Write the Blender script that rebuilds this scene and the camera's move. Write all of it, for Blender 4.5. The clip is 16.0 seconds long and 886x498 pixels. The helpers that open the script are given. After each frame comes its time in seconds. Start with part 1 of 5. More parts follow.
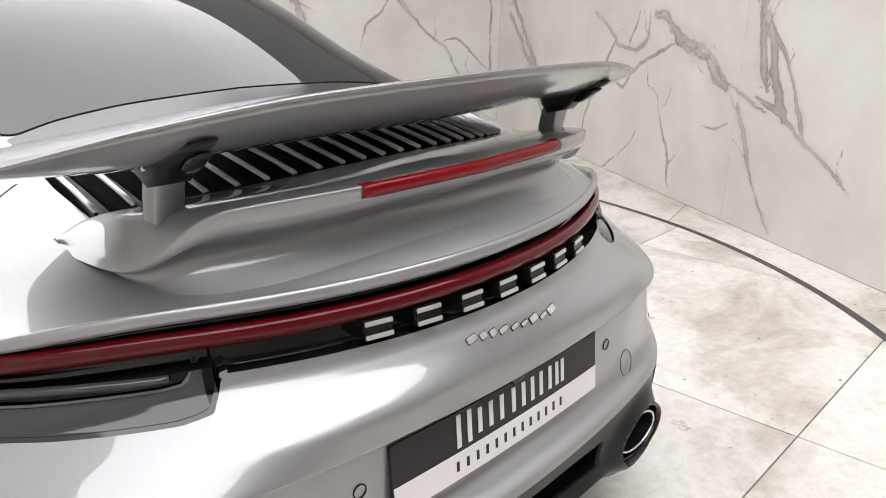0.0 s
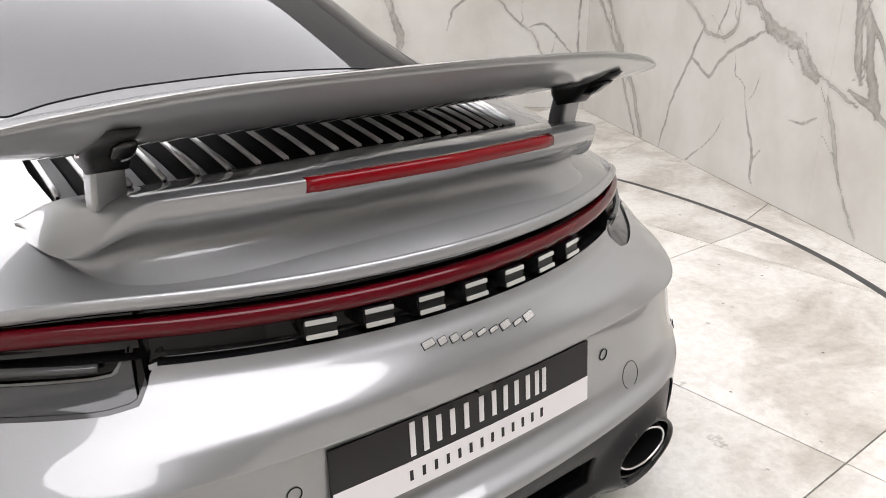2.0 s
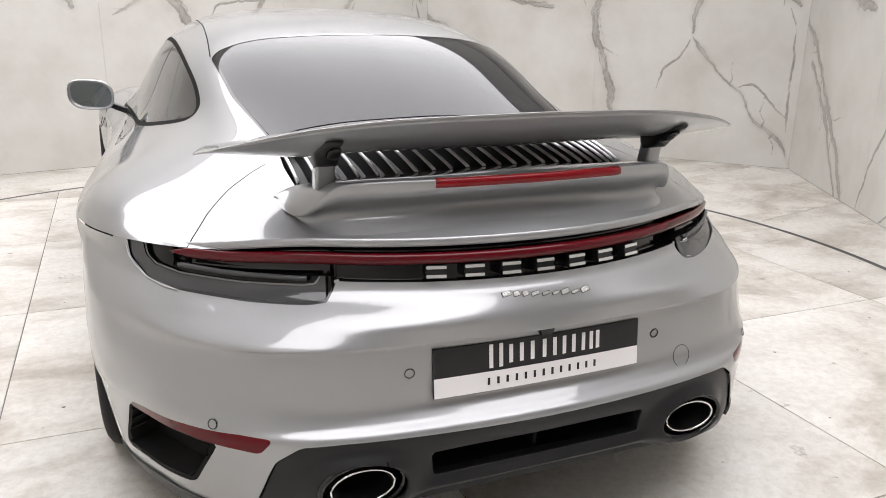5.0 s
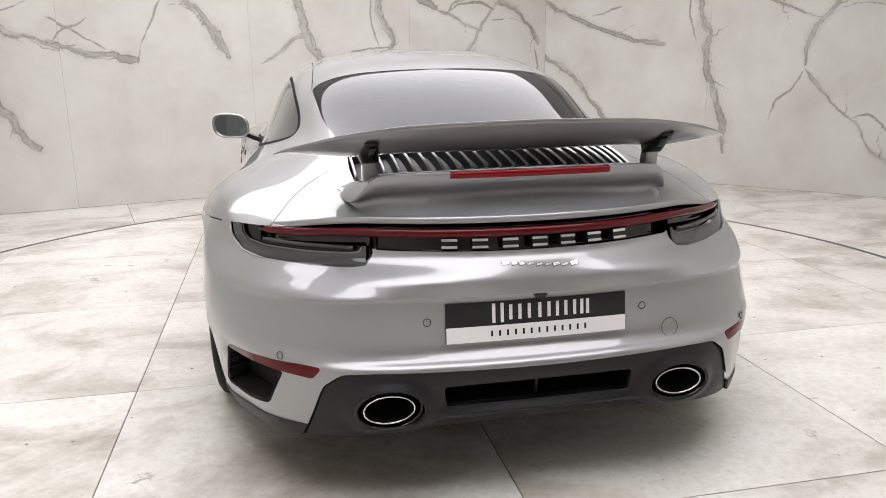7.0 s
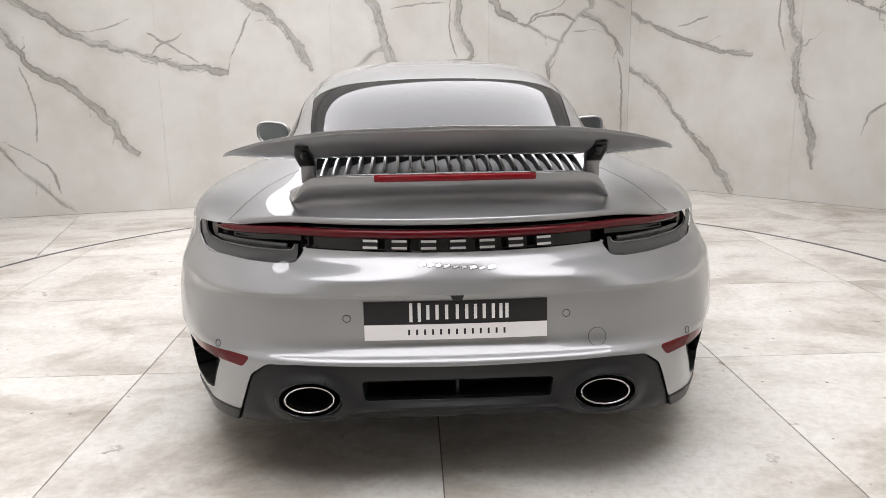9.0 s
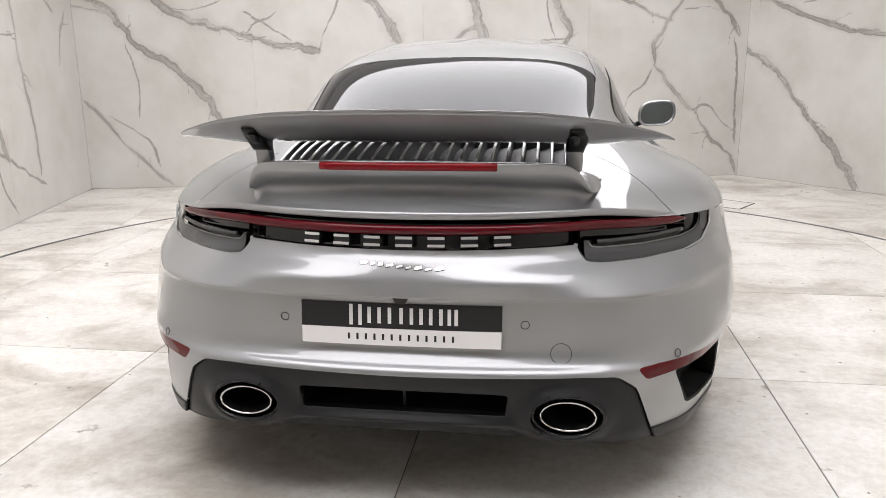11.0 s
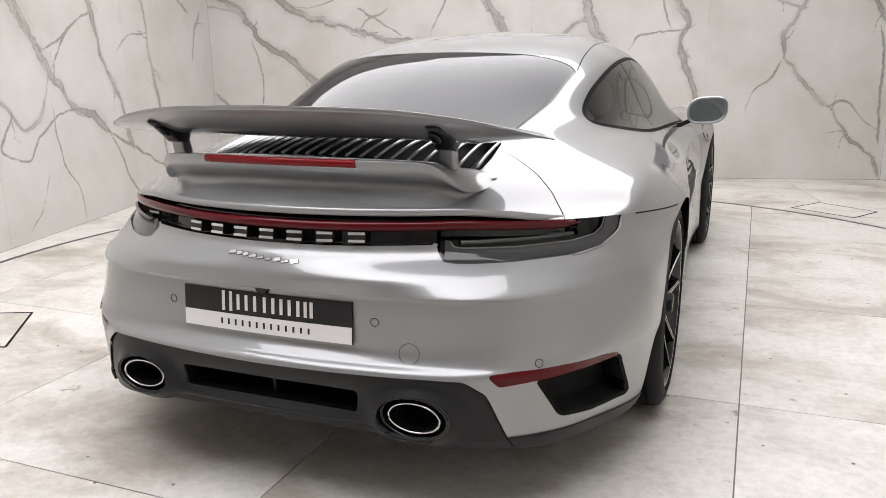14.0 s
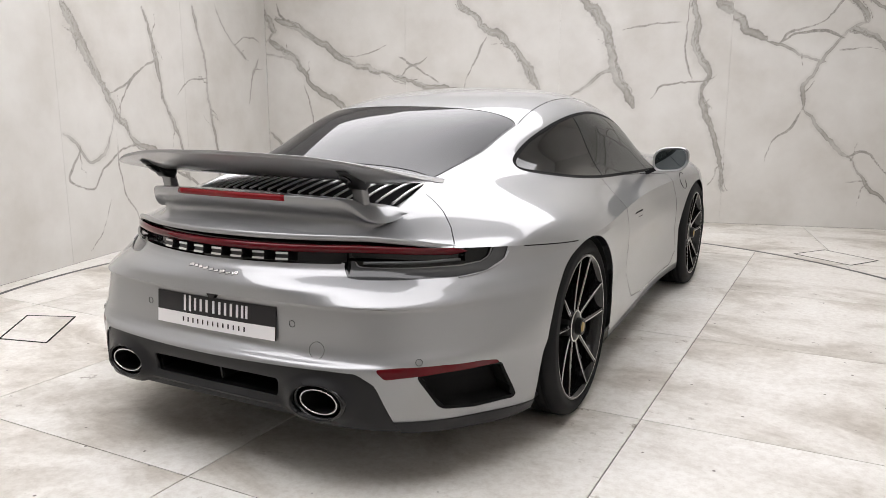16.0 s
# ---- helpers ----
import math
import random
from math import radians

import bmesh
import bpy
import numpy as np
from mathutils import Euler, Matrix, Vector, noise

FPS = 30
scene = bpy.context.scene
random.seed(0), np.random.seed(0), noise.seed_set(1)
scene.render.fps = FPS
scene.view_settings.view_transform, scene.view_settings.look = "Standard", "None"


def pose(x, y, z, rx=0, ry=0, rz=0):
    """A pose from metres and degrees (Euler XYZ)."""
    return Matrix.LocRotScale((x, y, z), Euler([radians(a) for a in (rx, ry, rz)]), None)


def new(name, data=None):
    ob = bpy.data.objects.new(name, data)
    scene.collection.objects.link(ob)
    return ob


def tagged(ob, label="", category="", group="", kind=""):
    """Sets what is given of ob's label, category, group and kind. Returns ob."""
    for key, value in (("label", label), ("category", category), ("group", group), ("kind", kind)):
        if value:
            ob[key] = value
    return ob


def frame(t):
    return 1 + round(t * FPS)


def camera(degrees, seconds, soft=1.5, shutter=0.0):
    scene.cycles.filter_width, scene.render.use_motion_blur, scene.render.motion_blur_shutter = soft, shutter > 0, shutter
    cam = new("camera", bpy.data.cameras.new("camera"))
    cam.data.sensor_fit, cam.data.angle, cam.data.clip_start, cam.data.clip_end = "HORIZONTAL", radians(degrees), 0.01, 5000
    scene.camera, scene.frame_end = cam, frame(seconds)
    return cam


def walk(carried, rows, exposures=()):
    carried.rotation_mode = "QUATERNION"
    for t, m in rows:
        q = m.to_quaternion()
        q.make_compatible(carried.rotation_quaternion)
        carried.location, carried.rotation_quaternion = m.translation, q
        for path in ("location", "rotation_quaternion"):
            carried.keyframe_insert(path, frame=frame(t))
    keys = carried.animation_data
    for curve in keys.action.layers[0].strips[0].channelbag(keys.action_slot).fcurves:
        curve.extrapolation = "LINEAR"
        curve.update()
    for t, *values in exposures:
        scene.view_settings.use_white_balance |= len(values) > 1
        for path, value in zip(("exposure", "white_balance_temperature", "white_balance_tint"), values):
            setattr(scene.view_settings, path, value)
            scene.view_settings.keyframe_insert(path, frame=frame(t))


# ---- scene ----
cam = camera(59.34, 16.0, 0.85)
# seconds, eye x, y, z in metres, yaw, pitch, roll in degrees
ROWS = [
    (0, -0.895, -0.670, 1.199, -47.62, -18.98, 0.71),
    (0.5, -0.810, -0.668, 1.193, -45.73, -19.32, 0.31),
    (1, -0.758, -0.678, 1.188, -44.16, -19.46, 0.06),
    (1.5, -0.729, -0.712, 1.193, -42.17, -19.97, 0.41),
    (2, -0.708, -0.764, 1.201, -39.85, -20.12, 0.60),
    (2.5, -0.704, -0.866, 1.210, -36.98, -20.04, 0.77),
    (3, -0.707, -0.965, 1.225, -34.23, -19.93, 1.07),
    (3.5, -0.756, -1.027, 1.244, -31.29, -19.94, 1.24),
    (4, -0.830, -1.117, 1.241, -28.72, -18.55, 1.07),
    (4.5, -0.841, -1.259, 1.248, -25.87, -17.72, 1.17),
    (5, -0.830, -1.396, 1.269, -22.76, -16.68, 0.89),
    (7.5, -0.557, -2.045, 1.216, -9.17, -13.02, -1.14),
    (8, -0.399, -2.094, 1.205, -6.64, -12.59, -1.29),
    (8.5, -0.246, -2.116, 1.211, -4.32, -12.48, -1.15),
    (11, 0.369, -1.855, 1.198, 8.03, -13.75, -0.47),
    (11.5, 0.535, -1.731, 1.176, 11.60, -14.45, -0.74),
    (12, 0.697, -1.632, 1.168, 15.03, -14.89, -0.93),
    (12.5, 0.823, -1.586, 1.178, 17.65, -15.21, -1.00),
    (13, 0.943, -1.578, 1.180, 19.66, -15.09, -1.12),
    (13.5, 1.039, -1.609, 1.189, 20.83, -14.73, -1.02),
    (14, 1.165, -1.644, 1.197, 21.89, -14.07, -0.92),
    (14.5, 1.356, -1.693, 1.226, 23.10, -13.56, -0.59),
    (15, 1.554, -1.763, 1.242, 24.67, -12.48, -0.41),
    (15.5, 1.691, -1.818, 1.236, 26.18, -11.63, -0.25),
    (16, 1.842, -1.859, 1.257, 27.91, -11.25, -0.07),
]
walk(cam, [(t, Matrix.Translation((x, y, z)) @ pose(0, 0, 0, 0, 0, yaw) @ pose(0, 0, 0, 90 + pitch) @ pose(0, 0, 0, 0, 0, roll))
           for t, x, y, z, yaw, pitch, roll in ROWS], [(0, 0.18), (3, 0.24), (5, 0.12), (8, 0.0), (11, 0.08), (13.5, 0.0), (16, -0.04)])

# ---- world, lights ----
world = bpy.data.worlds.new("world")
scene.world = world
world.use_nodes = True
world.node_tree.nodes["Background"].inputs["Color"].default_value = (0.9, 0.92, 1.0, 1)
world.node_tree.nodes["Background"].inputs["Strength"].default_value = 0.05
scene.view_settings.exposure = 0.0
PANEL_LIGHT = 4.05

# ---- materials ----


def material(name):
    m = bpy.data.materials.new(name)
    m.use_nodes = True
    nt = m.node_tree
    return m, nt, nt.nodes["Principled BSDF"], nt.nodes.new, nt.links.new


def plain(name, colour, rough, metal=0.0, coat=0.0, grain=0.0, grain_scale=300.0, spec=0.5):
    """A simple surface with faint two-scale variation of its gloss and a fine relief."""
    m, nt, p, node, link = material(name)
    p.inputs["Base Color"].default_value = (*colour, 1)
    p.inputs["Metallic"].default_value = metal
    p.inputs["Coat Weight"].default_value = coat
    p.inputs["Coat Roughness"].default_value = 0.03
    p.inputs["Specular IOR Level"].default_value = spec
    co = node("ShaderNodeTexCoord")
    n1 = node("ShaderNodeTexNoise")
    n1.inputs["Scale"].default_value = 6.0
    n1.inputs["Detail"].default_value = 6.0
    link(co.outputs["Object"], n1.inputs["Vector"])
    mr = node("ShaderNodeMapRange")
    mr.inputs["To Min"].default_value = rough * 0.85
    mr.inputs["To Max"].default_value = min(1.0, rough * 1.15)
    link(n1.outputs["Fac"], mr.inputs["Value"])
    link(mr.outputs["Result"], p.inputs["Roughness"])
    if grain:
        n2 = node("ShaderNodeTexNoise")
        n2.inputs["Scale"].default_value = grain_scale
        n2.inputs["Detail"].default_value = 3.0
        link(co.outputs["Object"], n2.inputs["Vector"])
        b = node("ShaderNodeBump")
        b.inputs["Strength"].default_value = grain
        b.inputs["Distance"].default_value = 0.001
        link(n2.outputs["Fac"], b.inputs["Height"])
        link(b.outputs["Normal"], p.inputs["Normal"])
    return m


def paint_material():
    m, nt, p, node, link = material("silver_paint")
    co = node("ShaderNodeTexCoord")
    flake = node("ShaderNodeTexVoronoi")
    flake.inputs["Scale"].default_value = 2600.0
    link(co.outputs["Object"], flake.inputs["Vector"])
    ramp = node("ShaderNodeMix")
    ramp.data_type = "RGBA"
    ramp.inputs["A"].default_value = (0.262, 0.264, 0.272, 1)
    ramp.inputs["B"].default_value = (0.342, 0.344, 0.354, 1)
    link(flake.outputs["Color"], ramp.inputs["Factor"])
    link(ramp.outputs["Result"], p.inputs["Base Color"])
    p.inputs["Metallic"].default_value = 0.62
    p.inputs["Roughness"].default_value = 0.45
    p.inputs["Coat Weight"].default_value = 1.0
    p.inputs["Coat Roughness"].default_value = 0.012
    p.inputs["Coat IOR"].default_value = 1.7
    return m


def glass_material(name, tint, transmission, ior):
    m, nt, p, node, link = material(name)
    p.inputs["Base Color"].default_value = (*tint, 1)
    p.inputs["Roughness"].default_value = 0.0
    p.inputs["IOR"].default_value = ior
    p.inputs["Transmission Weight"].default_value = transmission
    return m


def tone(nt, fac, stops):
    r = nt.nodes.new("ShaderNodeValToRGB")
    while len(r.color_ramp.elements) < len(stops):
        r.color_ramp.elements.new(0.5)
    for e, (pos, c) in zip(r.color_ramp.elements, stops):
        e.position = pos
        e.color = (*c, 1)
    nt.links.new(fac, r.inputs["Fac"])
    return r


def wall_marble():
    """White marble slabs; the slabs carry where their veins run: across each bold vein, and away from the thin ones."""
    m, nt, p, node, link = material("wall_marble")
    geo = node("ShaderNodeNewGeometry")

    def value(name):
        n = node("ShaderNodeAttribute")
        n.attribute_name = name
        return n.outputs["Fac"]

    def noise(scale, detail, rough=0.6):
        n = node("ShaderNodeTexNoise")
        n.inputs["Scale"].default_value = scale
        n.inputs["Detail"].default_value = detail
        n.inputs["Roughness"].default_value = rough
        link(geo.outputs["Position"], n.inputs["Vector"])
        return n.outputs["Fac"]

    def ragged(v, n, amount):
        """v made uneven by a noise about its middle."""
        k = node("ShaderNodeMath")
        k.operation = "MULTIPLY_ADD"
        link(n, k.inputs[0])
        k.inputs[1].default_value = amount
        k.inputs[2].default_value = -amount / 2
        k2 = node("ShaderNodeMath")
        link(v, k2.inputs[0])
        link(k.outputs["Value"], k2.inputs[1])
        return k2.outputs["Value"]

    def falls(v, lo, hi, top=1.0):
        f = node("ShaderNodeMapRange")
        f.interpolation_type = "SMOOTHSTEP"
        for key, x in (("From Min", lo), ("From Max", hi), ("To Min", top), ("To Max", 0.0)):
            f.inputs[key].default_value = x
        link(v, f.inputs["Value"])
        return f.outputs["Result"]

    def mixed(fac, a_, b_):
        n = node("ShaderNodeMix")
        n.data_type = "RGBA"
        link(fac, n.inputs["Factor"])
        link(a_, n.inputs["A"])
        link(b_, n.inputs["B"])
        return n.outputs["Result"]

    rough_edge, fine_edge = noise(13.0, 7.0, 0.7), noise(30.0, 4.0)
    across = ragged(value("vein_bold"), rough_edge, 1.5)
    away = ragged(value("vein_thin"), fine_edge, 0.010)
    cloud, streak = noise(1.6, 8.0), noise(26.0, 6.0, 0.7)
    base = tone(nt, cloud, [(0.30, (0.53, 0.508, 0.468)), (0.5, (0.60, 0.583, 0.55)), (0.72, (0.66, 0.648, 0.618))]).outputs["Color"]
    grey = tone(nt, streak, [(0.34, (0.15, 0.138, 0.122)), (0.66, (0.38, 0.36, 0.33))]).outputs["Color"]
    # bold veins: pale and streaked inside, with dark, broken rims
    rim = tone(nt, across, [(0.0, (0.42, 0.40, 0.365)), (0.45, (0.35, 0.33, 0.295)), (0.80, (0.19, 0.175, 0.155)), (1.0, (0.28, 0.26, 0.235))]).outputs["Color"]
    half = node("ShaderNodeValue")
    half.outputs[0].default_value = 0.45
    bold = mixed(half.outputs[0], rim, grey)
    col = mixed(falls(across, 1.0, 3.2, 0.16), base, grey)
    col = mixed(falls(away, -0.0015, 0.006, 0.85), col, grey)
    # the fill of a bold vein comes and goes along it
    patch = node("ShaderNodeMapRange")
    for key, x in (("From Min", 0.36), ("From Max", 0.62), ("To Min", 0.35), ("To Max", 0.95)):
        patch.inputs[key].default_value = x
    link(noise(3.6, 5.0), patch.inputs["Value"])
    fill = node("ShaderNodeMath")
    fill.operation = "MULTIPLY"
    link(falls(across, 0.80, 1.15), fill.inputs[0])
    link(patch.outputs["Result"], fill.inputs[1])
    col = mixed(fill.outputs["Value"], col, bold)
    link(col, p.inputs["Base Color"])
    p.inputs["Roughness"].default_value = 0.36
    return m


def floor_marble():
    """Pale honed slabs with beige and grey clouds, small dark pits and scuffs, each slab a little different."""
    m, nt, p, node, link = material("floor_marble")
    co = node("ShaderNodeTexCoord")
    info = node("ShaderNodeObjectInfo")
    sh = node("ShaderNodeVectorMath")
    sh.operation = "MULTIPLY_ADD"
    sh.inputs[1].default_value = (37.0, 23.0, 11.0)
    link(info.outputs["Random"], sh.inputs[0])
    link(co.outputs["Object"], sh.inputs[2])
    n1 = node("ShaderNodeTexNoise")
    n1.inputs["Scale"].default_value = 1.7
    n1.inputs["Detail"].default_value = 9.0
    n1.inputs["Roughness"].default_value = 0.62
    n1.inputs["Distortion"].default_value = 0.45
    st = node("ShaderNodeMapping")
    st.inputs["Scale"].default_value = (0.95, 1.3, 1.0)
    st.inputs["Rotation"].default_value = (0, 0, radians(14))
    link(sh.outputs["Vector"], st.inputs["Vector"])
    link(st.outputs["Vector"], n1.inputs["Vector"])
    base = tone(nt, n1.outputs["Fac"], [(0.30, (0.42, 0.38, 0.33)), (0.42, (0.60, 0.567, 0.515)), (0.52, (0.76, 0.737, 0.693)), (0.70, (0.85, 0.835, 0.80))])
    n2 = node("ShaderNodeTexNoise")
    n2.inputs["Scale"].default_value = 9.0
    n2.inputs["Detail"].default_value = 8.0
    n2.inputs["Roughness"].default_value = 0.7
    link(sh.outputs["Vector"], n2.inputs["Vector"])
    pit = tone(nt, n2.outputs["Fac"], [(0.62, (0.0, 0.0, 0.0)), (0.665, (1.0, 1.0, 1.0))])
    n3 = node("ShaderNodeTexNoise")
    n3.inputs["Scale"].default_value = 1.2
    link(sh.outputs["Vector"], n3.inputs["Vector"])
    mask = tone(nt, n3.outputs["Fac"], [(0.47, (0, 0, 0)), (0.62, (1, 1, 1))])
    mul = node("ShaderNodeMath")
    mul.operation = "MULTIPLY"
    link(pit.outputs["Color"], mul.inputs[0])
    link(mask.outputs["Color"], mul.inputs[1])
    mix = node("ShaderNodeMix")
    mix.data_type = "RGBA"
    link(mul.outputs["Value"], mix.inputs["Factor"])
    link(base.outputs["Color"], mix.inputs["A"])
    mix.inputs["B"].default_value = (0.30, 0.26, 0.22, 1)
    mott = node("ShaderNodeTexNoise")
    mott.inputs["Scale"].default_value = 30.0
    mott.inputs["Detail"].default_value = 9.0
    mott.inputs["Roughness"].default_value = 0.75
    link(sh.outputs["Vector"], mott.inputs["Vector"])
    mt = tone(nt, mott.outputs["Fac"], [(0.33, (0.83, 0.81, 0.785)), (0.58, (1.0, 1.0, 1.0))])
    each = node("ShaderNodeMapRange")
    each.inputs["To Min"].default_value = 0.93
    each.inputs["To Max"].default_value = 1.04
    link(info.outputs["Random"], each.inputs["Value"])
    mm = node("ShaderNodeMix")
    mm.data_type = "RGBA"
    mm.blend_type = "MULTIPLY"
    mm.inputs["Factor"].default_value = 1.0
    link(mix.outputs["Result"], mm.inputs["A"])
    link(mt.outputs["Color"], mm.inputs["B"])
    ms = node("ShaderNodeVectorMath")
    ms.operation = "SCALE"
    link(mm.outputs["Result"], ms.inputs[0])
    link(each.outputs["Result"], ms.inputs["Scale"])
    # small dark specks and rubber marks
    sp = node("ShaderNodeTexVoronoi")
    sp.inputs["Scale"].default_value = 8.5
    link(sh.outputs["Vector"], sp.inputs["Vector"])
    n4 = node("ShaderNodeTexNoise")
    n4.inputs["Scale"].default_value = 60.0
    link(sh.outputs["Vector"], n4.inputs["Vector"])
    ad = node("ShaderNodeMath")
    ad.operation = "MULTIPLY_ADD"
    ad.inputs[1].default_value = 0.10
    link(n4.outputs["Fac"], ad.inputs[0])
    link(sp.outputs["Distance"], ad.inputs[2])
    spot = tone(nt, ad.outputs["Value"], [(0.085, (1, 1, 1)), (0.105, (0, 0, 0))])
    thin = node("ShaderNodeMath")
    thin.operation = "GREATER_THAN"
    thin.inputs[1].default_value = 0.33
    sep = node("ShaderNodeSeparateColor")
    link(sp.outputs["Color"], sep.inputs["Color"])
    link(sep.outputs["Red"], thin.inputs[0])
    both = node("ShaderNodeMath")
    both.operation = "MULTIPLY"
    link(spot.outputs["Color"], both.inputs[0])
    link(thin.outputs["Value"], both.inputs[1])
    fin = node("ShaderNodeMix")
    fin.data_type = "RGBA"
    link(both.outputs["Value"], fin.inputs["Factor"])
    link(ms.outputs["Vector"], fin.inputs["A"])
    fin.inputs["B"].default_value = (0.13, 0.11, 0.10, 1)
    link(fin.outputs["Result"], p.inputs["Base Color"])
    rr = node("ShaderNodeMapRange")
    rr.inputs["To Min"].default_value = 0.30
    rr.inputs["To Max"].default_value = 0.55
    link(n2.outputs["Fac"], rr.inputs["Value"])
    link(rr.outputs["Result"], p.inputs["Roughness"])
    bump = node("ShaderNodeBump")
    bump.inputs["Strength"].default_value = 0.12
    bump.inputs["Distance"].default_value = 0.002
    link(n2.outputs["Fac"], bump.inputs["Height"])
    link(bump.outputs["Normal"], p.inputs["Normal"])
    return m


def glow_material(name, colour, strength):
    m, nt, p, node, link = material(name)
    p.inputs["Base Color"].default_value = (0.8, 0.8, 0.8, 1)
    p.inputs["Emission Color"].default_value = (*colour, 1)
    p.inputs["Emission Strength"].default_value = strength
    return m


PAINT = paint_material()
BLACK_PLASTIC = plain("black_plastic", (0.013, 0.013, 0.014), 0.38, grain=0.2, grain_scale=900.0, spec=0.3)
GLOSS_BLACK = plain("gloss_black", (0.008, 0.008, 0.009), 0.07)
SATIN_BLACK = plain("satin_black", (0.009, 0.009, 0.0095), 0.34, spec=0.35)
TRIM_BLACK = plain("trim_black", (0.008, 0.008, 0.008), 0.6, spec=0.06)
GAP_BLACK = plain("gap_black", (0.006, 0.006, 0.006), 0.8, spec=0.2)
CHROME = plain("chrome", (0.72, 0.72, 0.73), 0.09, metal=1.0)
ALUMINIUM = plain("machined_aluminium", (0.78, 0.78, 0.78), 0.24, metal=1.0)
BADGE = plain("satin_silver", (0.80, 0.80, 0.80), 0.25, metal=0.8)
GOLD = plain("gold_cap", (0.45, 0.33, 0.14), 0.35, metal=0.8)
RUBBER = plain("tyre_rubber", (0.012, 0.012, 0.0125), 0.75, grain=0.4, grain_scale=500.0, spec=0.2)
RED_LENS = plain("red_lens", (0.095, 0.002, 0.005), 0.10, spec=0.25)
RED_STRIP = plain("red_light_strip", (0.080, 0.0015, 0.005), 0.07, spec=0.35)
LENS_LINE = plain("lens_line", (0.20, 0.20, 0.20), 0.3, metal=0.5)
RED_BRAKE = plain("red_brake_lens", (0.19, 0.002, 0.006), 0.12, spec=0.3)
SMOKE = plain("smoked_lens", (0.004, 0.004, 0.004), 0.05, spec=0.3)
SMOKE_CLEAR = plain("smoked_clear_lens", (0.048, 0.049, 0.051), 0.06)
SLAT_SILVER = plain("slat_silver", (0.95, 0.95, 0.96), 0.32, metal=0.1, coat=0.6)
VANE_GREY = plain("vane_grey", (0.055, 0.055, 0.057), 0.55, grain=0.2, grain_scale=700.0)
LID_BLACK = plain("lid_black", (0.03, 0.03, 0.033), 0.12)
GLASS = glass_material("tinted_glass", (0.03, 0.03, 0.033), 0.3, 1.30)
SIDE_GLASS = glass_material("side_glass", (0.05, 0.056, 0.055), 0.6, 1.34)
DARK_GLASS = glass_material("dark_glass", (0.012, 0.012, 0.012), 0.3, 1.45)
MIRROR = plain("mirror_glass", (0.30, 0.34, 0.36), 0.01, metal=1.0)
LEATHER = plain("dark_leather", (0.03, 0.029, 0.028), 0.5, grain=0.4, grain_scale=700.0)
PLATE_DARK = plain("plate_black", (0.020, 0.0185, 0.020), 0.42, spec=0.3)
PLATE_WHITE = plain("plate_white", (0.82, 0.80, 0.81), 0.30)
WALL = wall_marble()
FLOOR = floor_marble()
GROUT = plain("grout", (0.19, 0.175, 0.16), 0.85)
GROOVE = plain("groove_metal", (0.10, 0.10, 0.10), 0.45, metal=0.6)
WHITE_PAINT = plain("white_paint", (0.80, 0.80, 0.79), 0.7)
PANEL_GLOW = glow_material("light_panel", (1.0, 0.982, 1.012), PANEL_LIGHT)

# ---- plan ----
CX, CY = -0.058, 2.046        # the turntable's centre
TURN_R = 3.05                 # the turntable's radius
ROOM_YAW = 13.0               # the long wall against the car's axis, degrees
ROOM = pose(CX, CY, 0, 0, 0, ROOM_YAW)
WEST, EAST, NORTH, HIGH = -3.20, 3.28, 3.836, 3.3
ADDED_BAY = pose(CX, CY, 0, 0, 0, -29.4)   # pose of an added splayed bay; the room itself is rectangular
# the room's corners in plan, clockwise, with the added bay and unseen south end
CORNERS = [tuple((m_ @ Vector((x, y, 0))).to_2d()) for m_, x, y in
           ((ROOM, WEST, NORTH), (ROOM, EAST, NORTH), (ADDED_BAY, EAST, NORTH), (ADDED_BAY, EAST, -1.06))] + [(3.0, -6.2), (-1.49, -5.98)]


def mesh_of(bm, name):
    me = bpy.data.meshes.new(name)
    bm.to_mesh(me)
    bm.free()
    return me


def thing(name, label, category, m=None, group="", kind=""):
    ob = new(name)
    ob.empty_display_size = 0.1
    if m is not None:
        ob.matrix_basis = m
    return tagged(ob, label, category, group, kind)


def part(name, bm, mat, parent=None, label="", smooth=False):
    me = mesh_of(bm, name)
    me.materials.append(mat)
    if smooth:
        for p in me.polygons:
            p.use_smooth = True
    ob = new(name, me)
    ob.parent = parent
    if label:
        ob["label"] = label
    return ob


def box_bm(x0, x1, y0, y1, z0, z1, bevel=0.0):
    bm = bmesh.new()
    bmesh.ops.create_cube(bm, size=1.0)
    for v in bm.verts:
        v.co = ((x0 + x1) / 2 + v.co.x * (x1 - x0), (y0 + y1) / 2 + v.co.y * (y1 - y0), (z0 + z1) / 2 + v.co.z * (z1 - z0))
    if bevel:
        bmesh.ops.bevel(bm, geom=bm.edges[:], offset=bevel, segments=2, affect="EDGES")
    return bm


# ---- surface tools ----


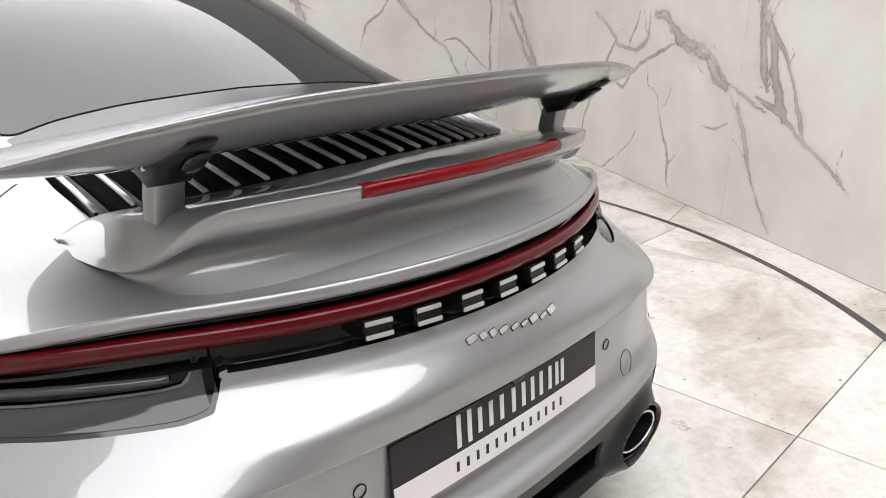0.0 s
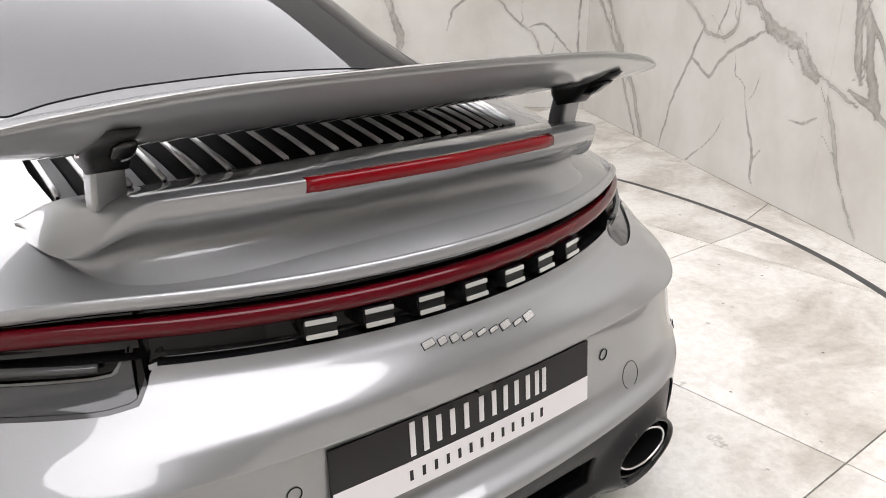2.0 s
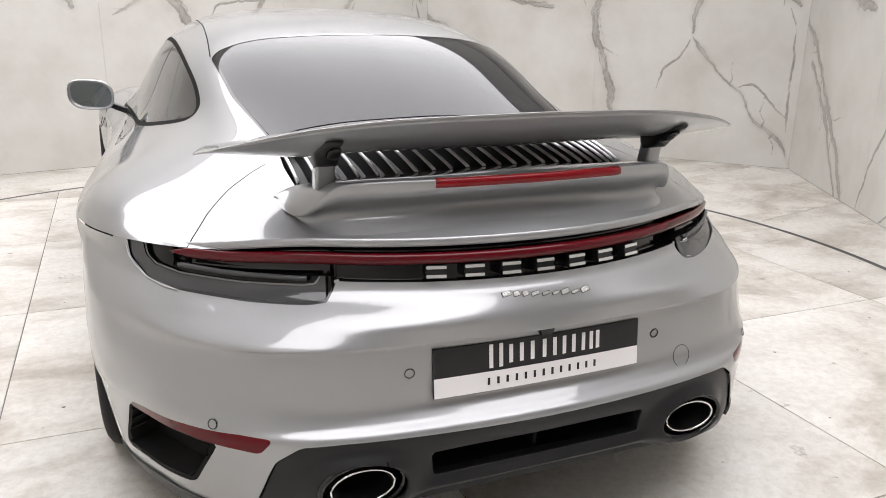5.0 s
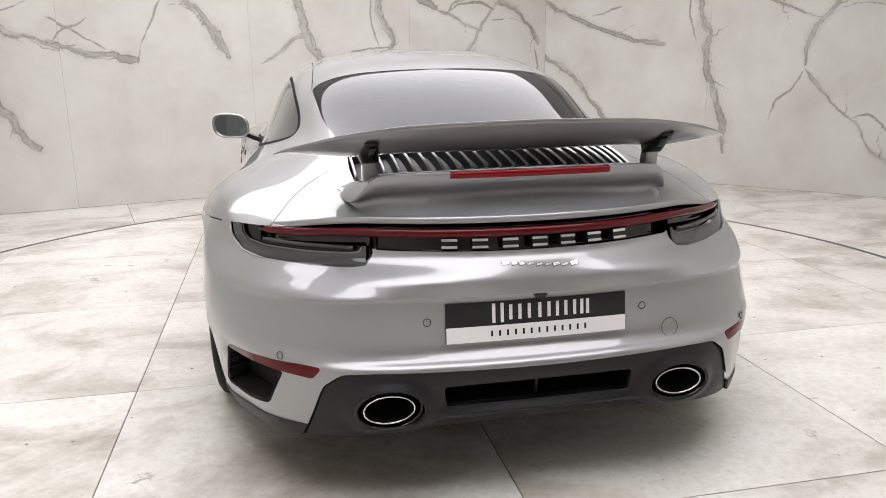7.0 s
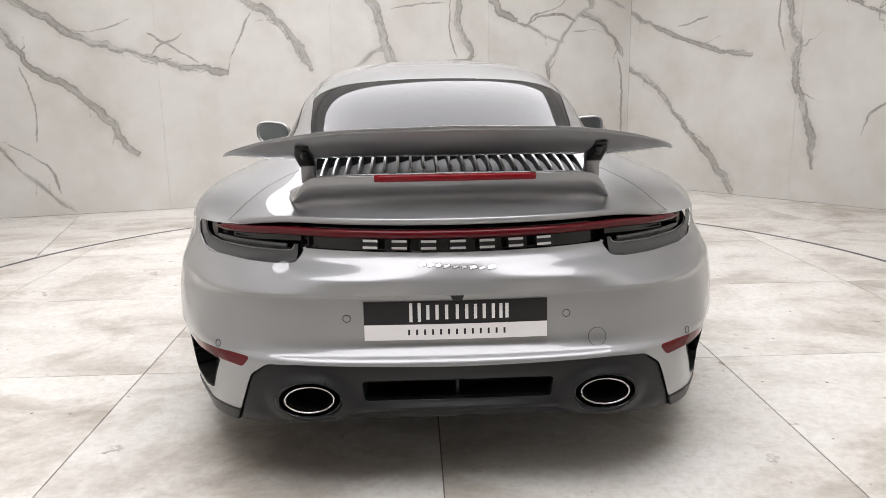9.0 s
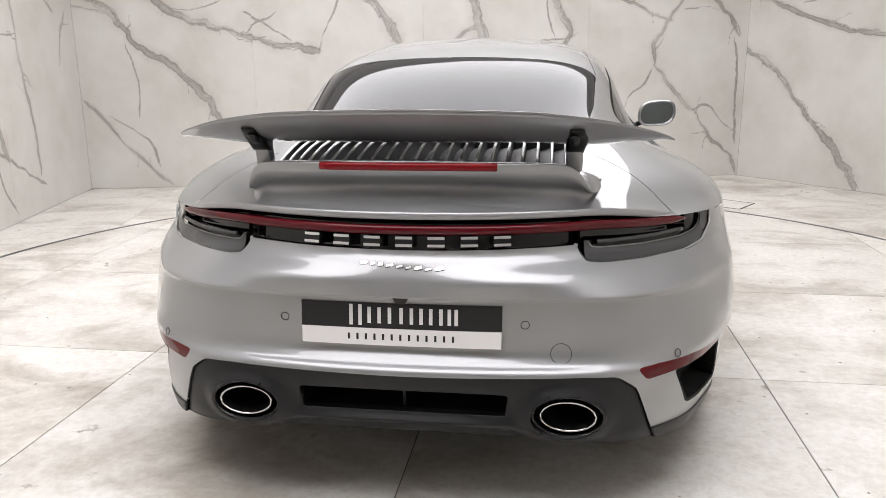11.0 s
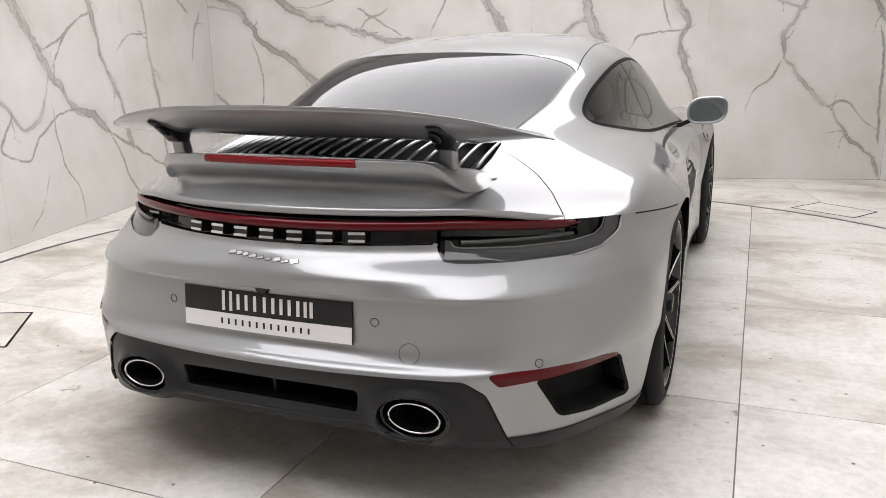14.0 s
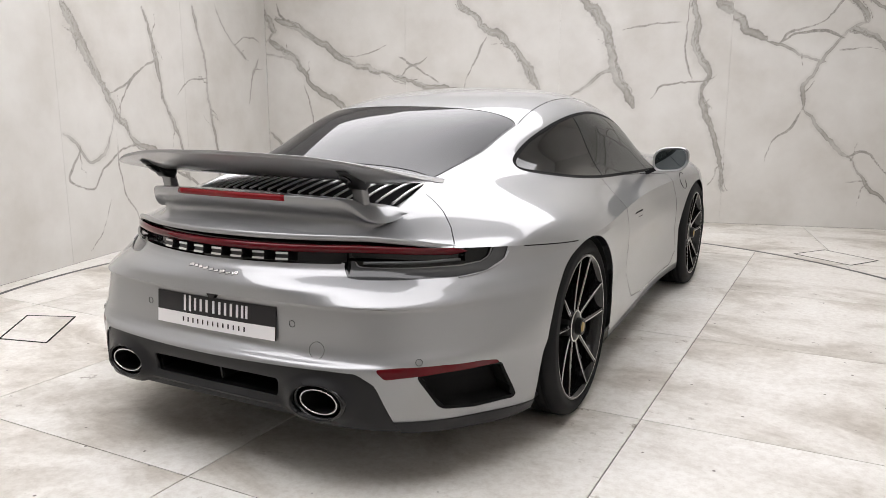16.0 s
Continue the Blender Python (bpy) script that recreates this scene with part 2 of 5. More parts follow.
def basis(n, t):
    """Clamped uniform cubic B-spline weights of n controls at the parameters t in 0..1."""
    k = 3
    knots = np.concatenate([np.zeros(k), np.linspace(0, 1, n - k + 1), np.ones(k)])
    t = np.clip(np.asarray(t, float), 0, 1 - 1e-9)
    b = ((t[:, None] >= knots[None, :-1]) & (t[:, None] < knots[None, 1:])).astype(float)
    for d in range(1, k + 1):
        nb = np.zeros((len(t), b.shape[1] - 1))
        for i in range(b.shape[1] - 1):
            l, r = knots[i + d] - knots[i], knots[i + d + 1] - knots[i + 1]
            if l > 0:
                nb[:, i] += (t - knots[i]) / l * b[:, i]
            if r > 0:
                nb[:, i] += (knots[i + d + 1] - t) / r * b[:, i + 1]
        b = nb
    return b


def through_points(points, ts, params):
    """A smooth curve through the points (at the parameters ts), at the given params: natural cubic spline."""
    p, ts = np.asarray(points, float), np.asarray(ts, float)
    n = len(p)
    h = np.diff(ts)
    a = np.zeros((n, n))
    rhs = np.zeros_like(p)
    a[0, 0] = a[-1, -1] = 1
    for i in range(1, n - 1):
        a[i, i - 1], a[i, i], a[i, i + 1] = h[i - 1], 2 * (h[i - 1] + h[i]), h[i]
        rhs[i] = 6 * ((p[i + 1] - p[i]) / h[i] - (p[i] - p[i - 1]) / h[i - 1])
    m = np.linalg.solve(a, rhs)
    x = np.asarray(params, float)
    j = np.clip(np.searchsorted(ts, x) - 1, 0, n - 2)
    shape = (-1,) + (1,) * (p.ndim - 1)
    d0, d1, hj = (ts[j + 1] - x).reshape(shape), (x - ts[j]).reshape(shape), h[j].reshape(shape)
    return m[j] * d0**3 / (6 * hj) + m[j + 1] * d1**3 / (6 * hj) + (p[j] / hj - m[j] * hj / 6) * d0 + (p[j + 1] / hj - m[j + 1] * hj / 6) * d1


def pchip(ts, values, x, flat=False):
    """Monotone cubic interpolation of values (n, ...) at x."""
    ts, v = np.asarray(ts, float), np.asarray(values, float)
    h = np.diff(ts).reshape((-1,) + (1,) * (v.ndim - 1))
    d = np.diff(v, axis=0) / h
    m = np.zeros_like(v)
    m[0], m[-1] = (0 * d[0], 0 * d[-1]) if flat else (d[0], d[-1])
    w1, w2 = 2 * h[1:] + h[:-1], h[1:] + 2 * h[:-1]
    with np.errstate(divide="ignore", invalid="ignore"):
        inner = (w1 + w2) / (w1 / d[:-1] + w2 / d[1:])
    m[1:-1] = np.where(d[:-1] * d[1:] > 0, np.nan_to_num(inner), 0)
    x = np.asarray(x, float)
    j = np.clip(np.searchsorted(ts, x) - 1, 0, len(ts) - 2)
    hh = h[j]
    s = ((x - ts[j]).reshape((-1,) + (1,) * (v.ndim - 1))) / hh
    return (1 + 2 * s) * (1 - s) ** 2 * v[j] + s * (1 - s) ** 2 * hh * m[j] + s * s * (3 - 2 * s) * v[j + 1] + s * s * (s - 1) * hh * m[j + 1]


def grid_bm(g, closed_u=False):
    """A quad grid from points (nu, nv, 3)."""
    nu, nv = g.shape[:2]
    bm = bmesh.new()
    vs = [[bm.verts.new(g[i, j]) for j in range(nv)] for i in range(nu)]
    for i in range(nu if closed_u else nu - 1):
        k = (i + 1) % nu
        for j in range(nv - 1):
            bm.faces.new((vs[i][j], vs[k][j], vs[k][j + 1], vs[i][j + 1]))
    return bm


def mirrored(g):
    """Both halves of a half grid whose first column lies on x = 0."""
    left = g[:0:-1] * np.array([-1, 1, 1])
    return np.concatenate([left, g])


def coords(bm):
    return np.array([v.co for v in bm.verts])


def cut(bm, field):
    """Cuts the mesh exactly along field = 0 (field: n x 3 places to n values)."""
    bm.verts.index_update()
    f = np.asarray(field(coords(bm)), float)
    f = np.where(np.abs(f) < 1e-7, 1e-7, f)
    made = set()
    for e in [e for e in bm.edges if f[e.verts[0].index] * f[e.verts[1].index] < 0]:
        a, b = e.verts
        _, v = bmesh.utils.edge_split(e, a, f[a.index] / (f[a.index] - f[b.index]))
        made.add(v)
    faces = {x for v in made for x in v.link_faces}
    for x in faces:
        on = [v for v in x.verts if v in made]
        if len(on) == 2:
            i, j = (list(x.verts).index(v) for v in on)
            if abs(i - j) not in (1, len(x.verts) - 1):
                bmesh.utils.face_split(x, on[0], on[1])
    bm.verts.index_update()


def centres(bm):
    return np.array([f.calc_center_median() for f in bm.faces])


def inside_poly(points, radius, p):
    """Signed distance (minus inside) of 2-D places p to a polygon with rounded corners."""
    q = np.asarray(points, float)
    if radius:
        # shrink the polygon, then grow the distance again
        c = []
        n = len(q)
        area = sum(q[i][0] * q[(i + 1) % n][1] - q[(i + 1) % n][0] * q[i][1] for i in range(n))
        for i in range(n):
            a, b, d = q[i - 1], q[i], q[(i + 1) % n]
            e1, e2 = (b - a) / np.linalg.norm(b - a), (d - b) / np.linalg.norm(d - b)
            s = 1 if area > 0 else -1
            n1, n2 = s * np.array([-e1[1], e1[0]]), s * np.array([-e2[1], e2[0]])
            mid = n1 + n2
            c.append(b + radius * mid / max(0.3, 1 + n1 @ n2))
        q = np.array(c)
    dist = np.full(len(p), 1e9)
    inside = np.zeros(len(p), bool)
    for i in range(len(q)):
        a, b = q[i], q[(i + 1) % len(q)]
        ab = b - a
        t = np.clip(((p - a) @ ab) / (ab @ ab), 0, 1)
        dist = np.minimum(dist, np.linalg.norm(p - a - t[:, None] * ab, axis=1))
        cross = (a[1] > p[:, 1]) != (b[1] > p[:, 1])
        with np.errstate(divide="ignore", invalid="ignore"):
            inside ^= cross & (p[:, 0] < a[0] + (p[:, 1] - a[1]) * ab[0] / ab[1])
    return np.where(inside, -dist, dist) - radius


def side_of(points, p):
    """Signed distance of 2-D places to a long polyline: plus on its left."""
    q = np.asarray(points, float)
    best = np.full(len(p), 1e9)
    sign = np.ones(len(p))
    for i in range(len(q) - 1):
        a, b = q[i], q[i + 1]
        ab = b - a
        t = ((p - a) @ ab) / (ab @ ab)
        tc = np.clip(t, -50 if i == 0 else 0, 50 if i == len(q) - 2 else 1)
        off = p - a - tc[:, None] * ab
        d = np.linalg.norm(off, axis=1)
        s = np.sign(ab[0] * (p[:, 1] - a[1]) - ab[1] * (p[:, 0] - a[0]))
        use = d < best - 1e-9
        best, sign = np.where(use, d, best), np.where(use, s, sign)
    return best * np.where(sign == 0, 1, sign)


def take(bm, keep, name, mat, parent, label="", sink=0.0, solid=0.0, walls=False):
    """A part from the faces of a master mesh for which keep is true; it keeps the master's normals."""
    faces = [f for f, k in zip(bm.faces, keep) if k]
    if not faces:
        return None
    vs, index, norms = [], {}, []
    polys = []
    for f in faces:
        row = []
        for v in f.verts:
            if v not in index:
                index[v] = len(vs)
                vs.append(tuple(v.co - v.normal * sink))
                norms.append(tuple(v.normal))
            row.append(index[v])
        polys.append(row)
    if walls:
        # side walls from the skin down to the sunken floor
        chosen = set(faces)
        top = {}
        for f in faces:
            for e in f.edges:
                if sum(1 for x in e.link_faces if x in chosen) == 1:
                    quad = []
                    for v in e.verts:
                        if v not in top:
                            top[v] = len(vs)
                            vs.append(tuple(v.co - v.normal * 0.0015))
                            norms.append(tuple(v.normal))
                    a, b = e.verts
                    polys.append([index[a], index[b], top[b], top[a]])
    me = bpy.data.meshes.new(name)
    me.from_pydata(vs, [], polys)
    me.materials.append(mat)
    for p in me.polygons:
        p.use_smooth = True
    if not walls:
        me.normals_split_custom_set_from_vertices(norms)
    ob = new(name, me)
    ob.parent = parent
    if label:
        ob["label"] = label
    if solid:
        s = ob.modifiers.new("thickness", "SOLIDIFY")
        s.thickness, s.offset, s.use_quality_normals = solid, -1, True
        s.use_rim = solid > 0.005
    return ob


def tube_bm(path, radius, sides=8, closed=False, squash=1.0):
    """A round bar along a list of places."""
    path = [Vector(p) for p in path]
    n = len(path)
    g = np.zeros((n, sides + 1, 3))
    for i, p in enumerate(path):
        a, b = path[(i - 1) % n if closed else max(i - 1, 0)], path[(i + 1) % n if closed else min(i + 1, n - 1)]
        t = (b - a).normalized()
        up = Vector((0, 0, 1)) if abs(t.z) < 0.95 else Vector((0, 1, 0))
        s = t.cross(up).normalized()
        u = s.cross(t)
        for j in range(sides + 1):
            w = 2 * math.pi * j / sides
            g[i, j] = p + s * (radius * math.cos(w)) + u * (radius * squash * math.sin(w))
    bm = grid_bm(g, closed)
    bmesh.ops.remove_doubles(bm, verts=bm.verts, dist=1e-5)
    if not closed:
        bmesh.ops.holes_fill(bm, edges=[e for e in bm.edges if e.is_boundary])
    bmesh.ops.recalc_face_normals(bm, faces=bm.faces)
    return bm


def loft_bm(sections, closed_section=True, cap=True):
    """A skin over a row of sections, each a list of places."""
    g = np.array(sections, float)
    if closed_section:
        g = np.concatenate([g, g[:, :1]], axis=1)
    bm = grid_bm(g)
    bmesh.ops.remove_doubles(bm, verts=bm.verts, dist=1e-5)
    if cap:
        bmesh.ops.holes_fill(bm, edges=[e for e in bm.edges if e.is_boundary])
    bmesh.ops.recalc_face_normals(bm, faces=bm.faces)
    return bm

# ---- room ----


def structure(name, bm, mat, label, category, m=ROOM):
    ob = part(name, bm, mat, None, label)
    ob.matrix_basis = m
    return tagged(ob, label, category, kind="structure")


VEINS = {}


def vein(wall, width, *points):
    """A vein on a wall: its width, and places (along the wall from its left end, height)."""
    VEINS.setdefault(wall, []).append((width, points))


vein("north", 0.075, (-0.09, 2.22), (0.03, 2.08), (0.13, 1.94))
vein("north", 0.03, (0.13, 1.94), (-0.01, 1.81), (-0.04, 1.74))
vein("north", 0.085, (0.06, 1.85), (0.29, 1.68), (0.43, 1.51), (0.55, 1.36), (0.72, 1.24), (0.87, 1.13), (1.02, 1.01), (1.15, 0.85), (1.37, 0.53))
vein("north", 0.035, (-0.05, 1.70), (0.14, 1.67), (0.35, 1.62))
vein("north", 0.02, (0.14, 2.22), (0.18, 2.11), (0.34, 2.01))
vein("north", 0.07, (0.13, 2.08), (0.37, 1.97), (0.63, 1.82), (0.84, 1.69), (1.04, 1.58), (1.34, 1.49), (1.64, 1.40), (1.99, 1.32), (2.24, 1.28))
vein("north", 0.016, (0.84, 1.69), (1.05, 1.66), (1.29, 1.71), (1.41, 1.76))
vein("north", 0.02, (1.58, 1.47), (1.66, 1.55), (1.76, 1.58), (1.85, 1.65))
vein("north", 0.02, (1.55, 1.65), (1.71, 1.55), (1.83, 1.47), (1.99, 1.37))
vein("north", 0.09, (2.21, 2.20), (2.36, 2.03), (2.50, 1.92), (2.64, 1.84), (2.79, 1.69), (2.91, 1.50), (3.04, 1.29))
vein("north", 0.016, (2.48, 1.84), (2.36, 1.58), (2.26, 1.36), (2.24, 1.25))
vein("north", 0.018, (0.44, 1.36), (0.51, 1.18), (0.54, 0.98), (0.51, 0.68))
vein("north", 0.03, (0.02, 0.85), (0.17, 0.68), (0.32, 0.47), (0.48, 0.31), (0.63, 0.15), (0.77, 0.02))
vein("north", 0.02, (0.23, 0.70), (0.45, 0.56), (0.61, 0.41), (0.67, 0.20))
vein("north", 0.085, (3.43, 2.19), (3.56, 2.08), (3.67, 1.91), (3.75, 1.72), (3.79, 1.52), (3.86, 1.35), (3.92, 1.25), (3.98, 1.13))
vein("north", 0.03, (3.79, 1.51), (3.63, 1.44), (3.49, 1.33), (3.34, 1.24))
vein("north", 0.015, (4.48, 2.18), (4.45, 1.96), (4.44, 1.69), (4.49, 1.49), (4.53, 1.38))
vein("north", 0.07, (4.49, 2.17), (4.53, 1.96), (4.55, 1.68), (4.60, 1.55), (4.66, 1.46), (4.63, 1.36), (4.62, 1.28), (4.65, 1.13), (4.72, 0.96), (4.78, 0.76), (4.83, 0.55), (4.87, 0.32))
vein("north", 0.018, (4.64, 1.39), (4.43, 1.36), (4.26, 1.34), (4.15, 1.21))
vein("north", 0.014, (3.84, 1.88), (4.13, 1.92), (4.40, 1.93))
vein("north", 0.085, (4.68, 2.17), (4.84, 2.04), (4.99, 1.87), (5.16, 1.76))
vein("north", 0.03, (5.16, 1.76), (5.30, 1.71), (5.53, 1.60), (5.70, 1.54))
vein("north", 0.02, (5.28, 1.71), (5.38, 1.82), (5.62, 1.90), (5.77, 2.05), (5.84, 2.16))
vein("north", 0.02, (5.30, 1.72), (5.46, 1.82), (5.62, 1.83), (5.84, 1.77))
vein("north", 0.09, (5.86, 2.16), (5.94, 2.03), (6.02, 1.91))
vein("north", 0.04, (6.02, 1.91), (5.84, 1.81), (5.74, 1.65), (5.62, 1.49), (5.52, 1.27), (5.53, 1.12))
vein("north", 0.02, (5.53, 1.12), (5.43, 0.93), (5.30, 0.82), (5.23, 0.61))
vein("north", 0.035, (5.53, 1.12), (5.71, 0.93), (5.86, 0.76), (6.01, 0.62), (6.14, 0.42), (6.29, 0.30), (6.41, 0.19), (6.47, 0.01))
vein("north", 0.018, (5.95, 0.68), (6.09, 0.72), (6.27, 0.56), (6.41, 0.45))
vein("north", 0.065, (5.92, 1.85), (6.12, 1.73), (6.26, 1.59), (6.39, 1.39))
vein("north", 0.014, (5.80, 1.65), (6.01, 1.68), (6.21, 1.62))
vein("north", 0.018, (6.33, 1.38), (6.39, 1.18), (6.40, 0.79), (6.42, 0.33))
vein("north", 0.04, (5.93, 2.16), (6.14, 2.02), (6.40, 1.90))
vein("west", 0.085, (-3.12, 1.91), (-3.02, 1.77), (-2.91, 1.58), (-2.78, 1.37), (-2.65, 1.15), (-2.50, 0.98), (-2.32, 0.85), (-2.13, 0.76), (-1.98, 0.63))
vein("west", 0.025, (-1.99, 0.66), (-1.71, 0.53), (-1.43, 0.39), (-1.01, 0.20))
vein("west", 0.02, (-1.98, 0.65), (-1.83, 0.44), (-1.72, 0.21), (-1.57, 0.05))
vein("west", 0.055, (-2.17, 1.98), (-2.09, 1.77), (-2.04, 1.56), (-1.99, 1.34), (-1.90, 1.11), (-1.79, 0.92), (-1.69, 0.67), (-1.63, 0.47))
vein("west", 0.022, (-2.04, 1.56), (-2.26, 1.46), (-2.43, 1.33), (-2.58, 1.15))
vein("west", 0.016, (-2.33, 1.43), (-2.49, 1.33), (-2.66, 1.27))
vein("west", 0.04, (-1.41, 2.06), (-1.35, 1.83), (-1.24, 1.55), (-1.25, 1.35), (-1.20, 1.09), (-1.14, 0.83), (-1.09, 0.57), (-1.09, 0.30))
vein("west", 0.016, (-1.24, 1.41), (-1.52, 1.39), (-1.74, 1.25))
vein("west", 0.03, (-1.04, 2.11), (-0.90, 1.92), (-0.69, 1.75), (-0.40, 1.61))
vein("west", 0.02, (-0.69, 1.75), (-0.42, 1.85), (-0.12, 1.82))
vein("west", 0.03, (-3.22, 0.97), (-3.17, 0.95), (-3.06, 0.87), (-2.95, 0.75), (-2.78, 0.81), (-2.68, 0.96), (-2.64, 1.09))
vein("west", 0.018, (-3.06, 0.85), (-3.19, 0.63), (-2.96, 0.54), (-2.80, 0.69), (-2.52, 0.83), (-2.32, 0.85))
vein("west", 0.014, (-2.63, 1.04), (-2.62, 0.71), (-2.58, 0.49), (-2.43, 0.25), (-2.39, 0.01))
vein("west", 0.012, (-2.75, 0.43), (-2.88, 0.20), (-3.04, 0.07))
vein("west", 0.03, (-0.19, 1.64), (-0.35, 1.41), (-0.43, 1.16))
vein("east", 0.07, (-0.21, 1.41), (0.16, 1.18), (0.41, 0.98), (0.68, 0.68), (0.92, 0.44), (1.08, 0.26), (1.26, 0.02))
vein("east", 0.06, (-0.16, 1.91), (0.24, 1.71), (0.59, 1.57), (1.02, 1.43), (1.37, 1.35))
vein("east", 0.018, (0.57, 1.67), (0.90, 1.75))
vein("east", 0.05, (0.24, 0.96), (0.46, 0.76), (0.65, 0.60), (0.83, 0.40), (0.97, 0.21), (1.14, 0.00))
vein("east", 0.04, (1.71, 1.02), (1.97, 0.90), (2.09, 0.81), (2.25, 0.81), (2.38, 0.90), (2.39, 1.05))
vein("east", 0.022, (2.02, 0.87), (1.94, 0.76), (1.89, 0.66), (1.72, 0.43), (1.64, 0.23), (1.55, 0.01))
vein("east", 0.022, (1.89, 0.66), (2.03, 0.60), (2.14, 0.57), (2.22, 0.66), (2.30, 0.72), (2.47, 0.79), (2.67, 0.89))
vein("east", 0.016, (2.15, 0.80), (2.24, 0.95), (2.27, 1.05))
vein("east", 0.018, (2.40, 0.74), (2.43, 0.62), (2.54, 0.57), (2.59, 0.46), (2.63, 0.37), (2.72, 0.19), (2.72, 0.10), (2.77, 0.03))
vein("east", 0.014, (2.59, 0.50), (2.66, 0.58), (2.68, 0.64))
vein("east", 0.014, (2.71, 0.16), (2.74, 0.22), (2.79, 0.27))
vein("east", 0.014, (2.38, 0.37), (2.25, 0.20), (2.13, 0.12), (1.96, 0.01))
vein("east", 0.07, (2.45, 1.05), (2.61, 1.00), (2.73, 0.91), (2.89, 0.85), (3.00, 0.83))
vein("east", 0.11, (2.98, 0.85), (3.06, 0.77), (3.12, 0.71), (3.15, 0.67))
vein("east", 0.03, (3.18, 0.70), (3.28, 0.58), (3.38, 0.41), (3.45, 0.26), (3.52, 0.18), (3.58, 0.09), (3.62, 0.03))
vein("east", 0.028, (3.06, 0.78), (3.22, 0.70), (3.37, 0.65), (3.49, 0.60))
vein("east", 0.012, (2.96, 0.48), (3.07, 0.46), (3.21, 0.52))
vein("east", 0.05, (3.35, 1.15), (3.39, 1.01), (3.43, 0.85), (3.46, 0.71))
vein("east", 0.075, (3.38, 1.15), (3.45, 0.99), (3.50, 0.85), (3.57, 0.70), (3.62, 0.59))
vein("east", 0.03, (3.44, 1.03), (3.56, 0.88), (3.65, 0.74), (3.72, 0.61), (3.77, 0.51))
vein("east", 0.03, (3.41, 0.69), (3.54, 0.63), (3.64, 0.59), (3.74, 0.52), (3.89, 0.46), (4.07, 0.34))
# the added middle wall repeats the veins of its neighbours
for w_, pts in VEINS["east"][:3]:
    vein("added_bay", w_, *pts)
ADDED_BAY_LENGTH = (Vector(CORNERS[2]) - Vector(CORNERS[1])).length
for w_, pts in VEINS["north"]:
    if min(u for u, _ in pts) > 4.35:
        vein("added_bay", w_, *[(u + ADDED_BAY_LENGTH - 6.48, z) for u, z in pts])
vein_rng = np.random.default_rng(11)


def wavy(n, step):
    """Smooth noise of n steps, about -1 to 1."""
    k = np.arange(0, n + 2 * step, step)
    return np.interp(np.arange(n), k, vein_rng.uniform(-1, 1, len(k)))


def vein_values(u, z, veins):
    """At each place: the distance over the half width of bold veins, and the distance from the edge of thin ones."""
    bold, thin = np.full(len(u), 4.0), np.full(len(u), 0.2)
    for width, points in veins:
        q = np.array(points)
        s_ = np.concatenate([[0], np.cumsum(np.linalg.norm(np.diff(q, axis=0), axis=1))])
        n = max(8, int(s_[-1] / 0.012))
        line = np.stack([pchip(s_, q[:, k], np.linspace(0, s_[-1], n)) for k in (0, 1)], 1)
        d = np.gradient(line, axis=0)
        side = np.stack([-d[:, 1], d[:, 0]], 1) / np.maximum(np.linalg.norm(d, axis=1), 1e-6)[:, None]
        line += side * ((0.2 * width + 0.006) * wavy(n, 9) + (0.08 * width + 0.003) * wavy(n, 3))[:, None]
        half = width / 2 * np.clip(0.85 + 0.45 * wavy(n, 14), 0.3, 1.4)
        end = np.linspace(0, s_[-1], n)
        half *= np.clip(0.4 + np.minimum(end, s_[-1] - end) / 0.15, 0.4, 1)
        strands = [(line, half)]
        if width >= 0.05:
            for _ in range(3):
                strands.append((line + side * (width * (0.42 * wavy(n, 22) + 0.25 * wavy(n, 8)))[:, None], np.full(n, 0.0045)))
        if width >= 0.03:
            for _ in range(int(s_[-1] / 0.45)):
                k0 = vein_rng.integers(n // 8, n - n // 8)
                m_ = int(vein_rng.integers(8, 26))
                way = d[k0] / np.linalg.norm(d[k0]) * vein_rng.choice((-1, 1)) + side[k0] * vein_rng.choice((-1, 1)) * vein_rng.uniform(0.6, 1.6)
                twig = line[k0] + way / np.linalg.norm(way) * (np.arange(m_) * 0.011)[:, None] + np.stack([wavy(m_, 5), wavy(m_, 5)], 1) * 0.022
                strands.append((twig, np.linspace(0.006, 0.002, m_)))
        for k, (path, hw) in enumerate(strands):
            put_vein(u, z, path, hw, bold if k == 0 and width >= 0.028 else None, thin)
    return bold, thin


def put_vein(u, z, line, half, bold, thin):
    """Writes one line into the bold values (over its half width) or into the thin ones (away from its edge)."""
    near = np.flatnonzero((u > line[:, 0].min() - .25) & (u < line[:, 0].max() + .25) & (z > line[:, 1].min() - .25) & (z < line[:, 1].max() + .25))
    if not len(near):
        return
    dist = np.hypot(u[near][:, None] - line[None, :, 0], z[near][:, None] - line[None, :, 1])
    if bold is not None:
        bold[near] = np.minimum(bold[near], (dist / half[None]).min(1))
    else:
        thin[near] = np.minimum(thin[near], (dist - half[None]).min(1))


